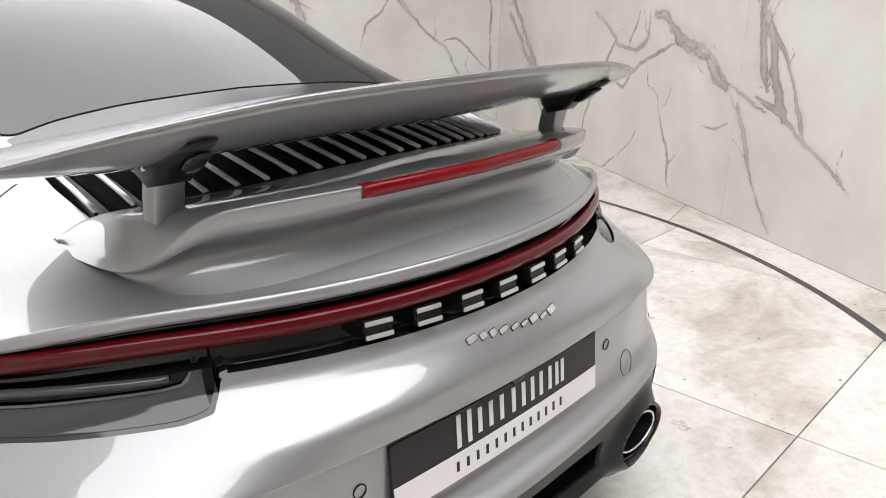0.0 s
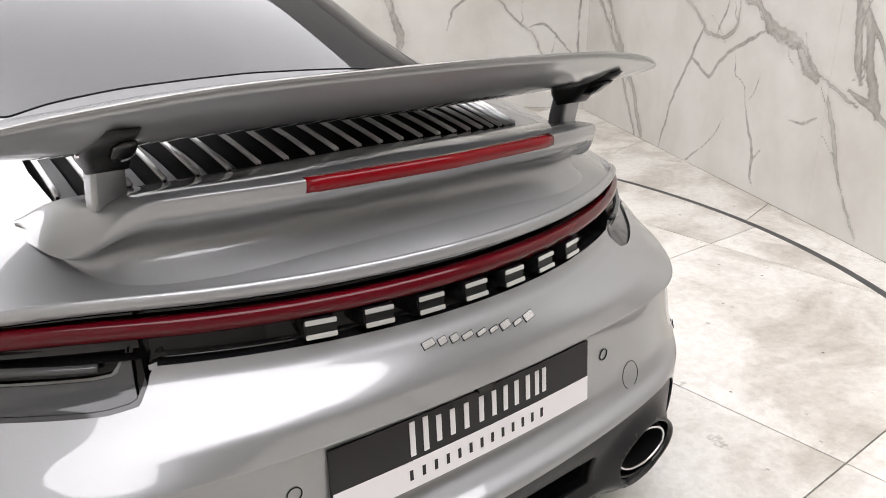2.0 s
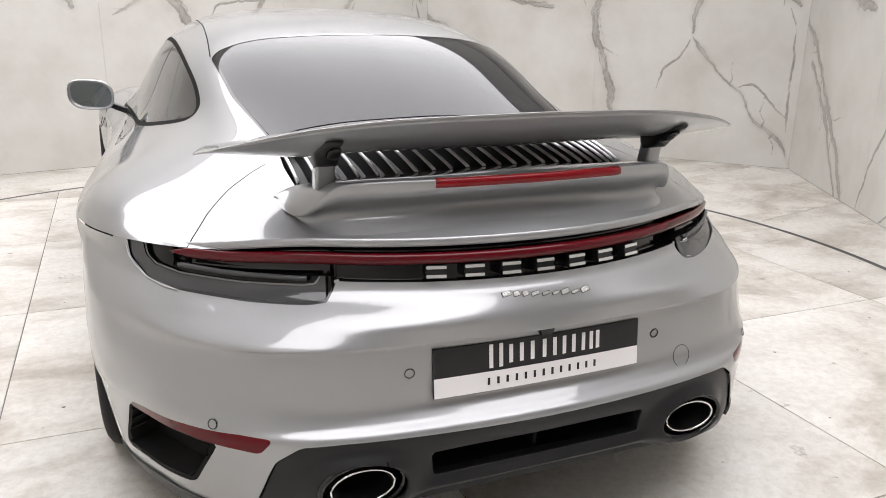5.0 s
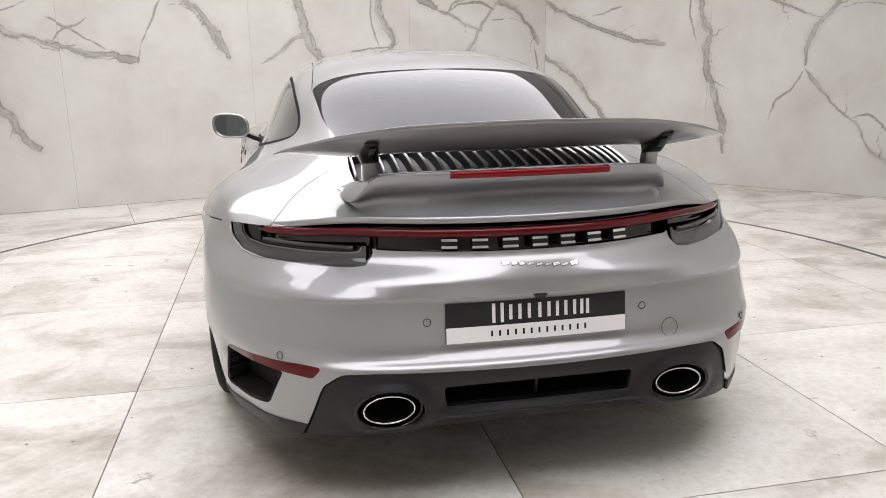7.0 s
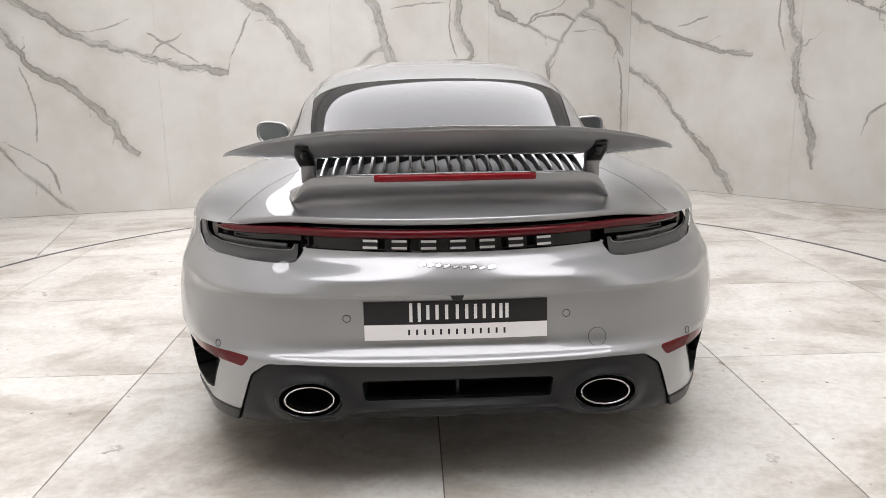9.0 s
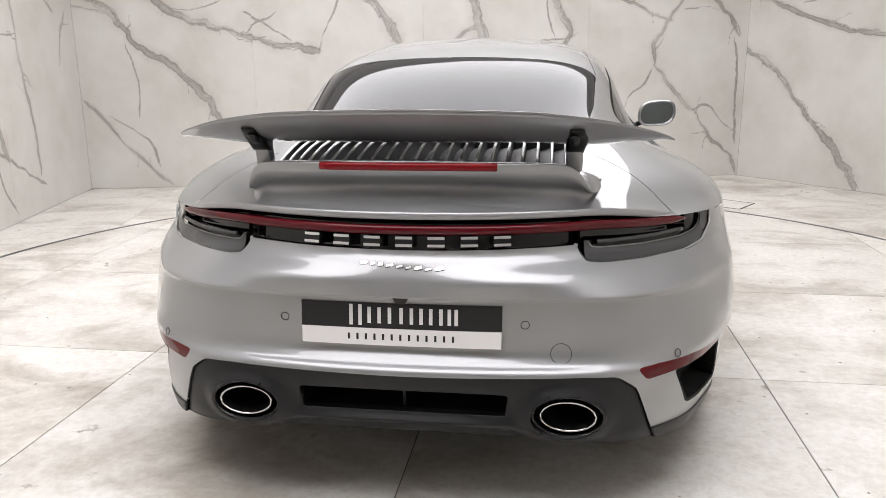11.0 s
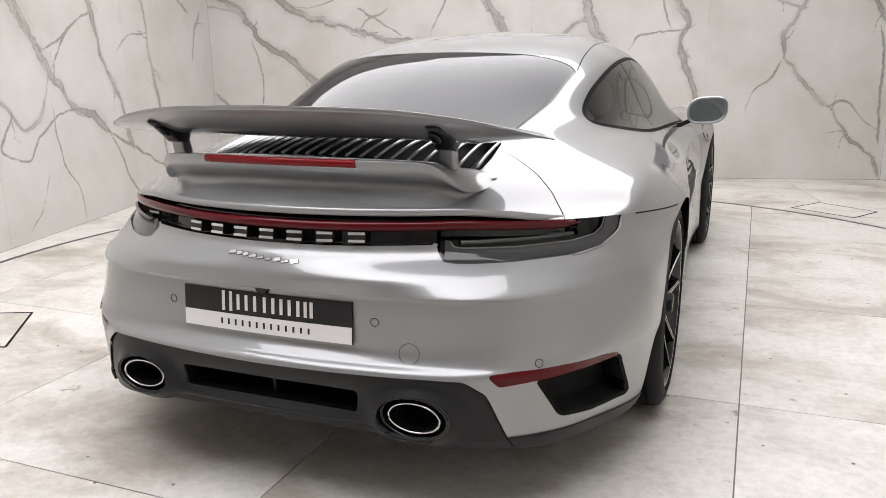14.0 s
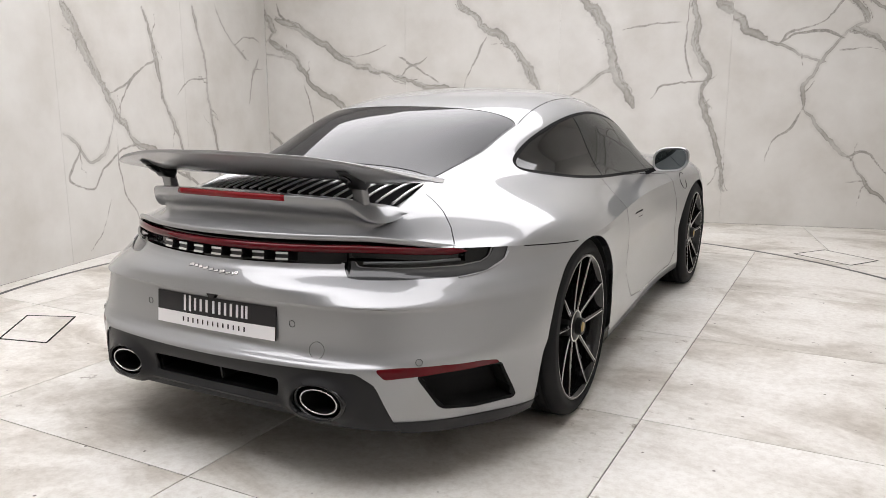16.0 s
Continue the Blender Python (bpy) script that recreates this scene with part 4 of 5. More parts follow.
cut(upper, grille_field)
cut(upper, lid_panel)
for w in (-0.006, 0.006):
    cut(upper, lambda p: p[:, 1] - (PILLAR[0][0] + (p[:, 2] - PILLAR[0][1]) * (PILLAR[1][0] - PILLAR[0][0]) / (PILLAR[1][1] - PILLAR[0][1])) + w + np.where(np.abs(p[:, 0]) > 0.45, 0, 9))
for w in (-0.0018, 0.0018):
    cut(upper, lambda p: lid_seam(p) + w)
    cut(upper, lambda p: roof_seam(p) + w)
    cut(upper, lambda p: upper_door_field(p) + w)
upper.normal_update()
uc = centres(upper)
rw, sw, ws = rear_window(uc), side_window(uc), windshield(uc)
arch_u = (arch_field(HUB_R, ARCH_R)(uc) < 0) | (arch_field(HUB_F, ARCH_F)(uc) < 0)
on_rear = uc[:, 1] < 0.66
ls, gf = lid_seam(uc), grille_field(uc)
seam_zone = on_rear & (ax(uc)[:, 1] < 0.545)
lid_gap = seam_zone & (np.abs(ls) < 0.0018)
inner_lid = on_rear & (((ls > 0) & seam_zone) | ((ax(uc)[:, 0] < 0.50) & (uc[:, 1] >= 0.545)))
rs = roof_seam(uc)
roof_zone = (uc[:, 1] > 1.315) & (uc[:, 1] < 2.74) & (uc[:, 2] > 1.0)
roof_gap = roof_zone & (np.abs(rs) < 0.0018)
ud = upper_door_field(uc)
door_gap_u = (np.abs(ud) < 0.0018) & (uc[:, 2] < 0.90) & (np.abs(uc[:, 0]) > 0.6)
door_u = (ud <= -0.0018) & (np.abs(uc[:, 0]) > 0.6)
glass_r, glass_s, glass_w = rw < -0.004, sw < -0.0065, ws < -0.006
trim_r, trim_s, trim_w = np.abs(rw) <= 0.004, np.abs(sw) <= 0.0065, np.abs(ws) <= 0.006
grille_open = gf < 0
panel_u = (lid_panel(uc) < 0) & ~glass_r & ~trim_r & ~grille_open
body_u = ~(panel_u | glass_r | glass_s | glass_w | trim_r | trim_s | trim_w | grille_open | lid_gap | roof_gap | door_gap_u | arch_u)
take(upper, panel_u, "lid_panel", LID_BLACK, car, "gloss black panel under the rear window")
take(upper, body_u & inner_lid, "engine_lid", PAINT, car)
hood = (uc[:, 1] > 2.9) & (np.abs(uc[:, 0]) < 0.62)
take(upper, body_u & roof_zone & (np.abs(uc[:, 0]) < 0.56) & (np.sign(rs) == np.sign(roof_seam(np.array([[0, 2.0, 1.2]])))[0]), "roof_panel", PAINT, car)
roof_mask = body_u & roof_zone & (np.abs(uc[:, 0]) < 0.56) & (np.sign(rs) == np.sign(roof_seam(np.array([[0, 2.0, 1.2]])))[0])
take(upper, body_u & hood, "front_lid", PAINT, car)
rest = body_u & ~inner_lid & ~roof_mask & ~hood
for sgn in (-1, 1):
    side = np.sign(uc[:, 0]) == sgn
    take(upper, rest & side & ~door_u, "side_panel", PAINT, car)
    take(upper, rest & side & door_u, "door_top", PAINT, car)
    post = uc[:, 1] - (PILLAR[0][0] + (uc[:, 2] - PILLAR[0][1]) * (PILLAR[1][0] - PILLAR[0][0]) / (PILLAR[1][1] - PILLAR[0][1]))
    take(upper, glass_s & side & (post > 0.006), "side_window", SIDE_GLASS, car, "tinted door window", solid=0.004).visible_shadow = False
    take(upper, glass_s & side & (post < -0.006), "quarter_window", DARK_GLASS, car, "very dark rear quarter window", solid=0.004).visible_shadow = False
    take(upper, glass_s & side & (np.abs(post) <= 0.006), "window_divider", TRIM_BLACK, car, "slim black window divider")
    take(upper, trim_s & side & ~arch_u, "window_trim", TRIM_BLACK, car, "gloss black window surround")
    take(upper, door_gap_u & side & (uc[:, 1] < 2.3), "door_gap", GAP_BLACK, car, sink=0.004)
    take(upper, door_gap_u & side & (uc[:, 1] >= 2.3), "door_gap", GAP_BLACK, car, sink=0.004)
    take(upper, lid_gap & side, "lid_gap", GAP_BLACK, car, sink=0.004)
    take(upper, roof_gap & side, "roof_gap", GAP_BLACK, car, sink=0.003)
take(upper, glass_r, "rear_window", GLASS, car, "dark tinted rear window", solid=0.004).visible_shadow = False
take(upper, trim_r, "rear_window_seal", GLOSS_BLACK, car, sink=0.002)
take(upper, glass_w, "windshield", GLASS, car, solid=0.004).visible_shadow = False
take(upper, trim_w, "windshield_seal", GLOSS_BLACK, car, sink=0.001)

# ---- the car's details ----
tail_u, tail_v = np.linspace(0, 6.4, 260), np.linspace(0, 10, 240)
TAIL = lower_at(tail_u, tail_v)
TAIL_FLAT = TAIL.reshape(-1, 3)


def on_tail(x, z):
    """The place and outward normal of the tail's skin at a given x and height."""
    k = int(np.argmin((TAIL_FLAT[:, 0] - abs(x)) ** 2 + (TAIL_FLAT[:, 2] - z) ** 2))
    i, j = np.clip(k // 240, 1, 258), np.clip(k % 240, 1, 238)
    n = np.cross(TAIL[i + 1, j] - TAIL[i - 1, j], TAIL[i, j + 1] - TAIL[i, j - 1])
    n /= np.linalg.norm(n)
    if n[1] > 0:
        n = -n
    p = Vector((abs(x), TAIL[i, j][1], z))
    n = Vector(n)
    if x < 0:
        p.x, n.x = -p.x, -n.x
    return p, n


in_band = band_field(lc) < 0


def lamp_zone(sgn):
    return in_lamp & ~in_band & (np.sign(lc[:, 0]) == sgn) & (np.abs(lc[:, 0]) > 0.447)


# rear light unit: a black centre panel, two smoked lamps, and the red strip across both
take(lower, in_lamp & (np.abs(lc[:, 0]) <= 0.447), "light_panel", GLOSS_BLACK, car, "gloss black light panel", sink=0.034, walls=True)
for sgn in (-1, 1):
    lf = lamp_field(lc)
    lens = lamp_zone(sgn) & (lf < -0.005) & (lf > -0.031) & (np.abs(lc[:, 0]) > 0.462)
    line = lamp_zone(sgn) & (lf <= -0.031) & (lf > -0.0345) & (np.abs(lc[:, 0]) > 0.47)
    lamp_ob = take(lower, lamp_zone(sgn) & ~lens & ~line & (lf < -0.005), "tail_lamp", SMOKE, car, "smoked black tail lamp", sink=0.014)
    take(lower, line, "lens_line", LENS_LINE, lamp_ob, "thin bright line along the lens", sink=0.006)
    take(lower, lens, "lamp_lens", SMOKE_CLEAR, lamp_ob, "grey clear outer lens", sink=0.003, walls=False)
    take(lower, lamp_zone(sgn) & ~lens & (lf >= -0.005), "lamp_rim", SMOKE_CLEAR, lamp_ob, "", sink=0.004)
    take(lower, in_lamp & in_band & (np.sign(lc[:, 0]) == sgn) & (np.abs(lc[:, 0]) > 0.447), "strip_recess", GLOSS_BLACK, lamp_ob, "gloss black recess", sink=0.032, walls=True)

    def lamp_path(z_list, x0, x1, n=26):
        xs = np.linspace(x0, x1, n)
        out = []
        for i, x in enumerate(xs):
            z = np.interp(i / (n - 1), np.linspace(0, 1, len(z_list)), z_list)
            p, nn = on_tail(sgn * x, z)
            out.append(p - nn * 0.001)
        return out

    part("lens_blade", tube_bm(lamp_path([.732, .731, .729, .731], .492, .735), 0.0075, 8, squash=0.8), SMOKE_CLEAR, lamp_ob, "grey clear lens blade", True)
    edge = [(.74, .681), (.77, .684), (.80, .691), (.820, .705), (.832, .722), (.836, .745)]
    rim_pts = []
    for x, z in edge:
        p, nn = on_tail(sgn * (x + .003), z - .002)
        rim_pts.append(p + nn * 0.0005)
    part("lamp_bezel", tube_bm(rim_pts, 0.0026, 8), PAINT, car, "", True)


def u_of_x(x, v):
    us = np.linspace(0, 6, 400)
    return float(np.interp(x, lower_at(us, [v])[:, 0, 0], us))


def strip_bm(u_end, v, depth, half_h, half_d, n=121):
    us = np.abs(np.linspace(-u_end, u_end, n))
    vs = v + 0.13 * (us / u_end) ** 2
    g = np.array([lower_at([a], [b])[0, 0] for a, b in zip(us, vs)])
    _, inward = plan_at(us)
    sg = np.sign(np.linspace(-u_end, u_end, n))
    secs = []
    for i in range(n):
        c = Vector((g[i, 0], g[i, 1], g[i, 2])) + Vector((*inward[i], 0)) * depth
        o = Vector((*inward[i], 0))
        taper = min(1.0, 0.25 + (u_end - us[i]) * 3.0)
        ring = []
        for k in range(12):
            w = 2 * math.pi * k / 12
            cw, sw_ = math.cos(w), math.sin(w)
            q = c + o * (half_d * math.copysign(abs(cw) ** 0.7, cw)) + Vector((0, 0, half_h * taper * math.copysign(abs(sw_) ** 0.7, sw_)))
            ring.append((q.x * (sg[i] if sg[i] else 0), q.y, q.z))
        secs.append(ring)
    return loft_bm(secs)


part("red_light_strip", strip_bm(u_of_x(0.748, 9.83), 9.70, 0.009, 0.0128, 0.013), RED_STRIP, car, "dark red full-width light strip", True)

# raised emblem blocks on the panel: plain double bars
for k in range(7):
    x = -0.239 + 0.0815 * k
    p, n = on_tail(x, 0.751)
    turn = (-n).to_track_quat("Y", "Z").to_matrix().to_4x4()
    m = Matrix.Translation(p + n * 0.002) @ turn
    block = part("emblem_block", box_bm(-.0225, .0225, -.004, .034, -.0140, .0140, 0.002), GLOSS_BLACK, car, "black emblem block with two silver bars")
    block.matrix_basis = m
    for z in (-.0095, .0095):
        part("emblem_bar", box_bm(-.0215, .0215, -.0075, -.0045, z - .0034, z + .0034, 0.0008), BADGE, block, "satin silver bar")
xb = -0.105
for w, h, dz in ((.020, .013, 0), (.014, .013, 0), (.014, .013, 0), (.020, .010, -.002), (.018, .008, -.003), (.016, .008, -.004), (.020, .014, -.002), (.018, .008, -.005), (.022, .015, 0)):
    p, n = on_tail(xb + w / 2, 0.699 + dz * 0.6 - 0.010 * (xb + 0.1) / 0.2)
    base = part("badge_bar", box_bm(-w / 2 - .0008, w / 2 + .0008, -.0006, .003, -h * .38 - .0008, h * .38 + .0008), GAP_BLACK, car, "dark backing of the badge")
    base.matrix_basis = Matrix.Translation(p + n * 0.0008) @ n.to_track_quat("-Y", "Z").to_matrix().to_4x4() @ pose(0, 0, 0, 0, -12, 0)
    ob = part("badge_bar", box_bm(-w / 2, w / 2, -.002, .003, -h * .38, h * .38, 0.001), BADGE, car, "small satin silver badge bar")
    ob.matrix_basis = Matrix.Translation(p + n * 0.001) @ n.to_track_quat("-Y", "Z").to_matrix().to_4x4() @ pose(0, 0, 0, 0, -12, 0)
    xb += w + 0.0065

# the dealer's plate, bent to the bumper, with plain bars for its lettering


def plate_bm(x0, x1, y0, y1, z0, z1):
    """A flat bar on the plate, bent with it."""
    n = max(2, round((x1 - x0) / .03) + 1)
    return loft_bm([[(x, y + .118 * x * x, z) for y, z in ((y0, z0), (y1, z0), (y1, z1), (y0, z1))] for x in np.linspace(x0, x1, n)])


plate = part("number_plate", plate_bm(-.26, .26, -.002, .004, -.0555, .0555), PLATE_DARK, car, "black and white show plate with plain bars")
plate.matrix_basis = pose(-.004, -.0110, .540, -5, 0, 0)
part("plate_band", plate_bm(-.2592, .2592, -.0030, -.001, -.0548, -.0105), PLATE_WHITE, plate, "white lower band")
xl = -.137
for w, h in ((.044, .054), (.048, .042), (.056, .042), (.046, .042), (.048, .042), (.032, .042)):
    for side in (-1, 1):
        xc = xl + w / 2 + side * w * 0.27
        part("plate_bar", plate_bm(xc - .0045, xc + .0045, -.0032, -.001, .024 - h / 2, .024 + h / 2), PLATE_WHITE, plate)
    xl += w + 0.003
for k in range(13):
    x = -.133 + .0225 * k
    part("plate_bar", plate_bm(x - .0028, x + .0028, -.0038, -.002, -.0405, -.0245), PLATE_DARK, plate)

# parking sensors, towing cover, reversing camera


def ring_on_tail(name, x, z, r, thick, mat, lift):
    p, n = on_tail(x, z)
    m = Matrix.Translation(p + n * lift) @ n.to_track_quat("Z", "Y").to_matrix().to_4x4()
    ob = part(name, tube_bm([(r * math.cos(a), r * math.sin(a), 0) for a in np.linspace(0, 2 * math.pi, 33)[:-1]], thick, 6, True), mat, car, "", True)
    ob.matrix_basis = m


for x, z in ((-.313, .546), (.313, .546), (-.708, .446), (.708, .446)):
    ring_on_tail("parking_sensor", x, z, 0.0105, 0.0009, GAP_BLACK, 0.0008)
ring_on_tail("towing_cover", .404, .471, 0.0265, 0.0007, GAP_BLACK, 0.0045)
bm = loft_bm([[(-w, y, .004), (w, y, .004), (w * .6, y, -.010), (-w * .6, y, -.010)] for w, y in ((.019, -.006), (.021, .02))])
ob = part("reversing_camera", bm, GLOSS_BLACK, car)
ob.matrix_basis = Matrix.Translation((0, -.014, .608))

# --- diffuser ---
du = np.linspace(0, 4.6, 110)
dv = np.linspace(0, 2.02, 64)
diff = grid_bm(mirrored(lower_at(du, dv)))
bmesh.ops.remove_doubles(diff, verts=diff.verts, dist=1e-6)
EXX, EXZ = 0.426, 0.315
for v in diff.verts:
    a = abs(v.co.x)
    r = math.hypot((a - EXX) / 0.150, (v.co.z - EXZ) / 0.092)
    bulge = 0.020 * (0.5 + 0.5 * math.cos(math.pi * min(1, max(0, r - 0.55) / 0.45))) if r < 1 else 0.0
    scoop = 0.030 * math.exp(-((a / 0.30) ** 4)) * math.exp(-(((v.co.z - 0.325) / 0.05) ** 2))
    v.co.y += scoop - bulge
    mid, low = min(1.0, max(0.0, (0.37 - a) / 0.10)), min(1.0, max(0.0, (0.31 - v.co.z) / 0.07))
    v.co.z += 0.026 * mid * mid * (3 - 2 * mid) * low


def pipe_hole(p):
    return np.hypot((np.abs(p[:, 0]) - EXX) / 0.0975, (p[:, 2] - EXZ) / 0.0605) - 1.0


SLOT = [(-.275, .368), (.275, .368), (.266, .310), (-.266, .310)]


def slot_field(p):
    return inside_poly(SLOT, 0.008, p[:, [0, 2]])


for f in (diffuser_field, pipe_hole, slot_field):
    cut(diff, f)
bmesh.ops.recalc_face_normals(diff, faces=diff.faces)
if [f for f in diff.faces if abs(f.calc_center_median().x) < 0.05][0].normal.y > 0:
    bmesh.ops.reverse_faces(diff, faces=diff.faces)
diff.normal_update()
dc = centres(diff)
in_d = (diffuser_field(dc) < -0.001) & (pipe_hole(dc) > 0) & (slot_field(dc) > 0)
diffuser = take(diff, in_d, "rear_diffuser", BLACK_PLASTIC, car, "matt black rear diffuser", sink=0.006, solid=0.012)
part("slot_pocket", loft_bm([[(x, y, z) for x, z in ((-.275, .368), (.275, .368), (.266, .310), (-.266, .310))] for y in (0.0, 0.10)], cap=False), SATIN_BLACK, diffuser)
part("slot_back", box_bm(-.272, .272, 0.098, 0.104, .27, .37), GAP_BLACK, diffuser)
part("slot_fin", loft_bm([[(-.004, y0, .368), (.004, y0, .368), (.004, y1, .310), (-.004, y1, .310)] for y0, y1 in ((.004, .012), (.098, .098))]), BLACK_PLASTIC, diffuser)
# tailpipes and the side outlets beside them
for sgn in (-1, 1):
    pipe = part("tailpipe", bmesh.new(), SATIN_BLACK, car, "oval tailpipe with polished rim")
    rim = [(sgn * EXX + 0.070 * math.cos(a), -0.019, EXZ + 0.039 * math.sin(a)) for a in np.linspace(0, 2 * math.pi, 49)[:-1]]
    part("pipe_rim", tube_bm(rim, 0.0031, 8, True), CHROME, pipe, "polished chrome rim", True)

    def oval(sx, sz, y):
        return [(sgn * EXX + sx * math.cos(a), y + .005, EXZ + sz * math.sin(a)) for a in np.linspace(0, 2 * math.pi, 49)[:-1]]

    part("pipe_liner", loft_bm([oval(.0675, .0368, -.023), oval(.066, .0358, -.014), oval(.063, .034, .01), oval(.06, .033, .12), oval(.001, .001, .121)], cap=False), SATIN_BLACK, pipe, "", True)
    part("pipe_sleeve", loft_bm([oval(.0725, .0412, -.022), oval(.079, .047, -.012), oval(.079, .047, .02)], cap=False), SATIN_BLACK, pipe, "", True)
    part("pipe_collar", loft_bm([oval(.099, .062, .0), oval(.098, .061, -.022), oval(.095, .058, -.030), oval(.089, .053, -.030), oval(.085, .050, -.022), oval(.084, .050, .05)], cap=False), GLOSS_BLACK, pipe, "", True)
    # side outlet in the bumper's corner
    side = np.sign(lc[:, 0]) == sgn
    vf = vent_field(lc)
    vent = take(lower, in_vent & side & (vf > -0.011), "side_vent", TRIM_BLACK, car, "black framed air outlet", sink=0.002)
    take(lower, in_vent & side & (vf <= -0.011), "vent_pocket", GAP_BLACK, vent, sink=0.07, walls=True)
rim_u = np.linspace(0, 16, 120)
base = lower_at(rim_u, [0.0])[:, 0]
_, inw = plan_at(rim_u)
base[:, :2] += inw * 0.02
base[0, 0] = base[-1, 0] = 0
secs = []
for p in base[1:-1]:
    secs.append([(-p[0], p[1], p[2] + .004), (p[0], p[1], p[2] + .004), (p[0], p[1], p[2] + .02), (-p[0], p[1], p[2] + .02)])
part("underbody", loft_bm(secs), BLACK_PLASTIC, car)

# --- ducktail with the high brake light ---


def tail_edge(a):
    return (float(pchip([0, .25, .42, .475, .51], [.068, .090, .150, .215, .345], [a])[0]),
            float(pchip([0, .3, .42, .475, .51], [.943, .940, .930, .914, .888], [a])[0]))


LID = upper_grid(260, 90)[:, :110].reshape(-1, 3)


def lid_z(x, y):
    """The height of the lid's skin over a place in plan."""
    d = (LID[:, 0] - abs(x)) ** 2 + (LID[:, 1] - y) ** 2
    q = LID[np.argsort(d)[:24]]
    dx, dy = q[:, 0] - abs(x), q[:, 1] - y
    a_ = np.stack([np.ones(24), dx, dy, dx * dx, dx * dy, dy * dy], 1)
    return float(np.linalg.lstsq(a_, q[:, 2], rcond=None)[0][0])



def rear_z(x):
    return 0.931 - 0.046 * min(1.0, abs(x) / .455) ** 2.2


secs = []
for x in np.sin(np.linspace(-1, 1, 31) * math.pi / 2) * 0.512:
    a = abs(x)
    y, z = tail_edge(a)
    k = min(1.0, max(0.0, (0.51 - a) / 0.10))
    k = k * k * (3 - 2 * k)
    kz = min(1.0, max(0.0, (0.516 - a) / 0.095))
    kz = kz * kz * (3 - 2 * kz)
    yf = max(grille_rear(x) + 0.003, y + 0.04)
    base = lid_z(x, y)

    def rise(dy, share, sink=0.001):
        """A point above the lid: share of the edge's height over it."""
        low = lid_z(x, y + dy) - sink
        return (x, y + dy, low + (z - low) * share * kz)

    front = lid_z(x, yf) + (rear_z(x) - lid_z(x, yf)) * min(1.0, max(0.0, (0.50 - a) / 0.05))
    secs.append([(x, yf, front - 0.03), (x, yf, front - .002), (x, yf - .001, front), (x, yf - .012, front + .001), (x, y + (yf - y) * 0.6, ((front * .6 + z * .4) + .003) * kz + lid_z(x, y + (yf - y) * .6) * (1 - kz)),
                 rise(.045, 1.0), rise(.012, 1.0), rise(.003, 1.0), rise(.0, .985), rise(.0, .93),
                 rise(.004, .76), rise(.010 + .016 * k, .62), rise(.022 + .032 * k, .45), rise(.030 + .036 * k, .28), rise(.032 + .026 * k, .12), rise(.037, .035), rise(.020, .004), rise(.010, -.02), rise(.002, -.06, .003)])
g = np.array(secs)
fine = np.linspace(0, 1, 56)
g = np.einsum("jb,ca,abk->cjk", basis(g.shape[1], fine), basis(len(g), np.linspace(0, 1, 121)), g)
bm = grid_bm(g)
bmesh.ops.recalc_face_normals(bm, faces=bm.faces)
part("ducktail", bm, PAINT, car, "", True)
secs = []
for x in np.linspace(-.226, .234, 25):
    y, z = tail_edge(abs(x))
    e = 0.0 if -.22 < x < .228 else 0.002
    secs.append([(x, y + .010, z + .0012), (x, y - .0015, z + .0004 - e), (x, y - .0045, z - .006), (x, y - .0035, z - .018 + e), (x, y + .006, z - .021), (x, y + .014, z - .014)])
part("brake_light", loft_bm(secs), RED_BRAKE, car, "red high brake light", True)

# the lid's rolled lower lip, dying away into the quarters
lip_u = np.linspace(-4.9, 4.9, 121)
lip_p = [shoulder(abs(u_))[0] for u_ in lip_u]
lip_line = []
for u_, q in zip(lip_u, lip_p):
    fade = max(0.0, (abs(u_) - 3.4) / 1.5) ** 2
    lip_line.append((math.copysign(q[0], u_) * (1 - .012 * fade), q[1] + .0055 + .022 * fade, q[2] + .0085 - .016 * fade))
part("lid_lip", tube_bm(lip_line, .0068, 16, squash=1.5), PAINT, car, "", True)

# --- engine grille ---
grille = part("engine_grille", box_bm(-.45, .45, .25, .62, .80, .806), GAP_BLACK, car, "black engine grille with bright-edged slats")


def grille_z(x, y):
    """The height of the grille's slats: from the tail's ledge to the lid ahead."""
    y0 = grille_rear(x)
    f = (y - y0) / (.615 - y0)
    front = lid_z(x, .615) - 0.001
    return rear_z(x) + (front - rear_z(x)) * f + .016 * math.sin(math.pi * f) * (1 - .7 * (x / .46) ** 2)


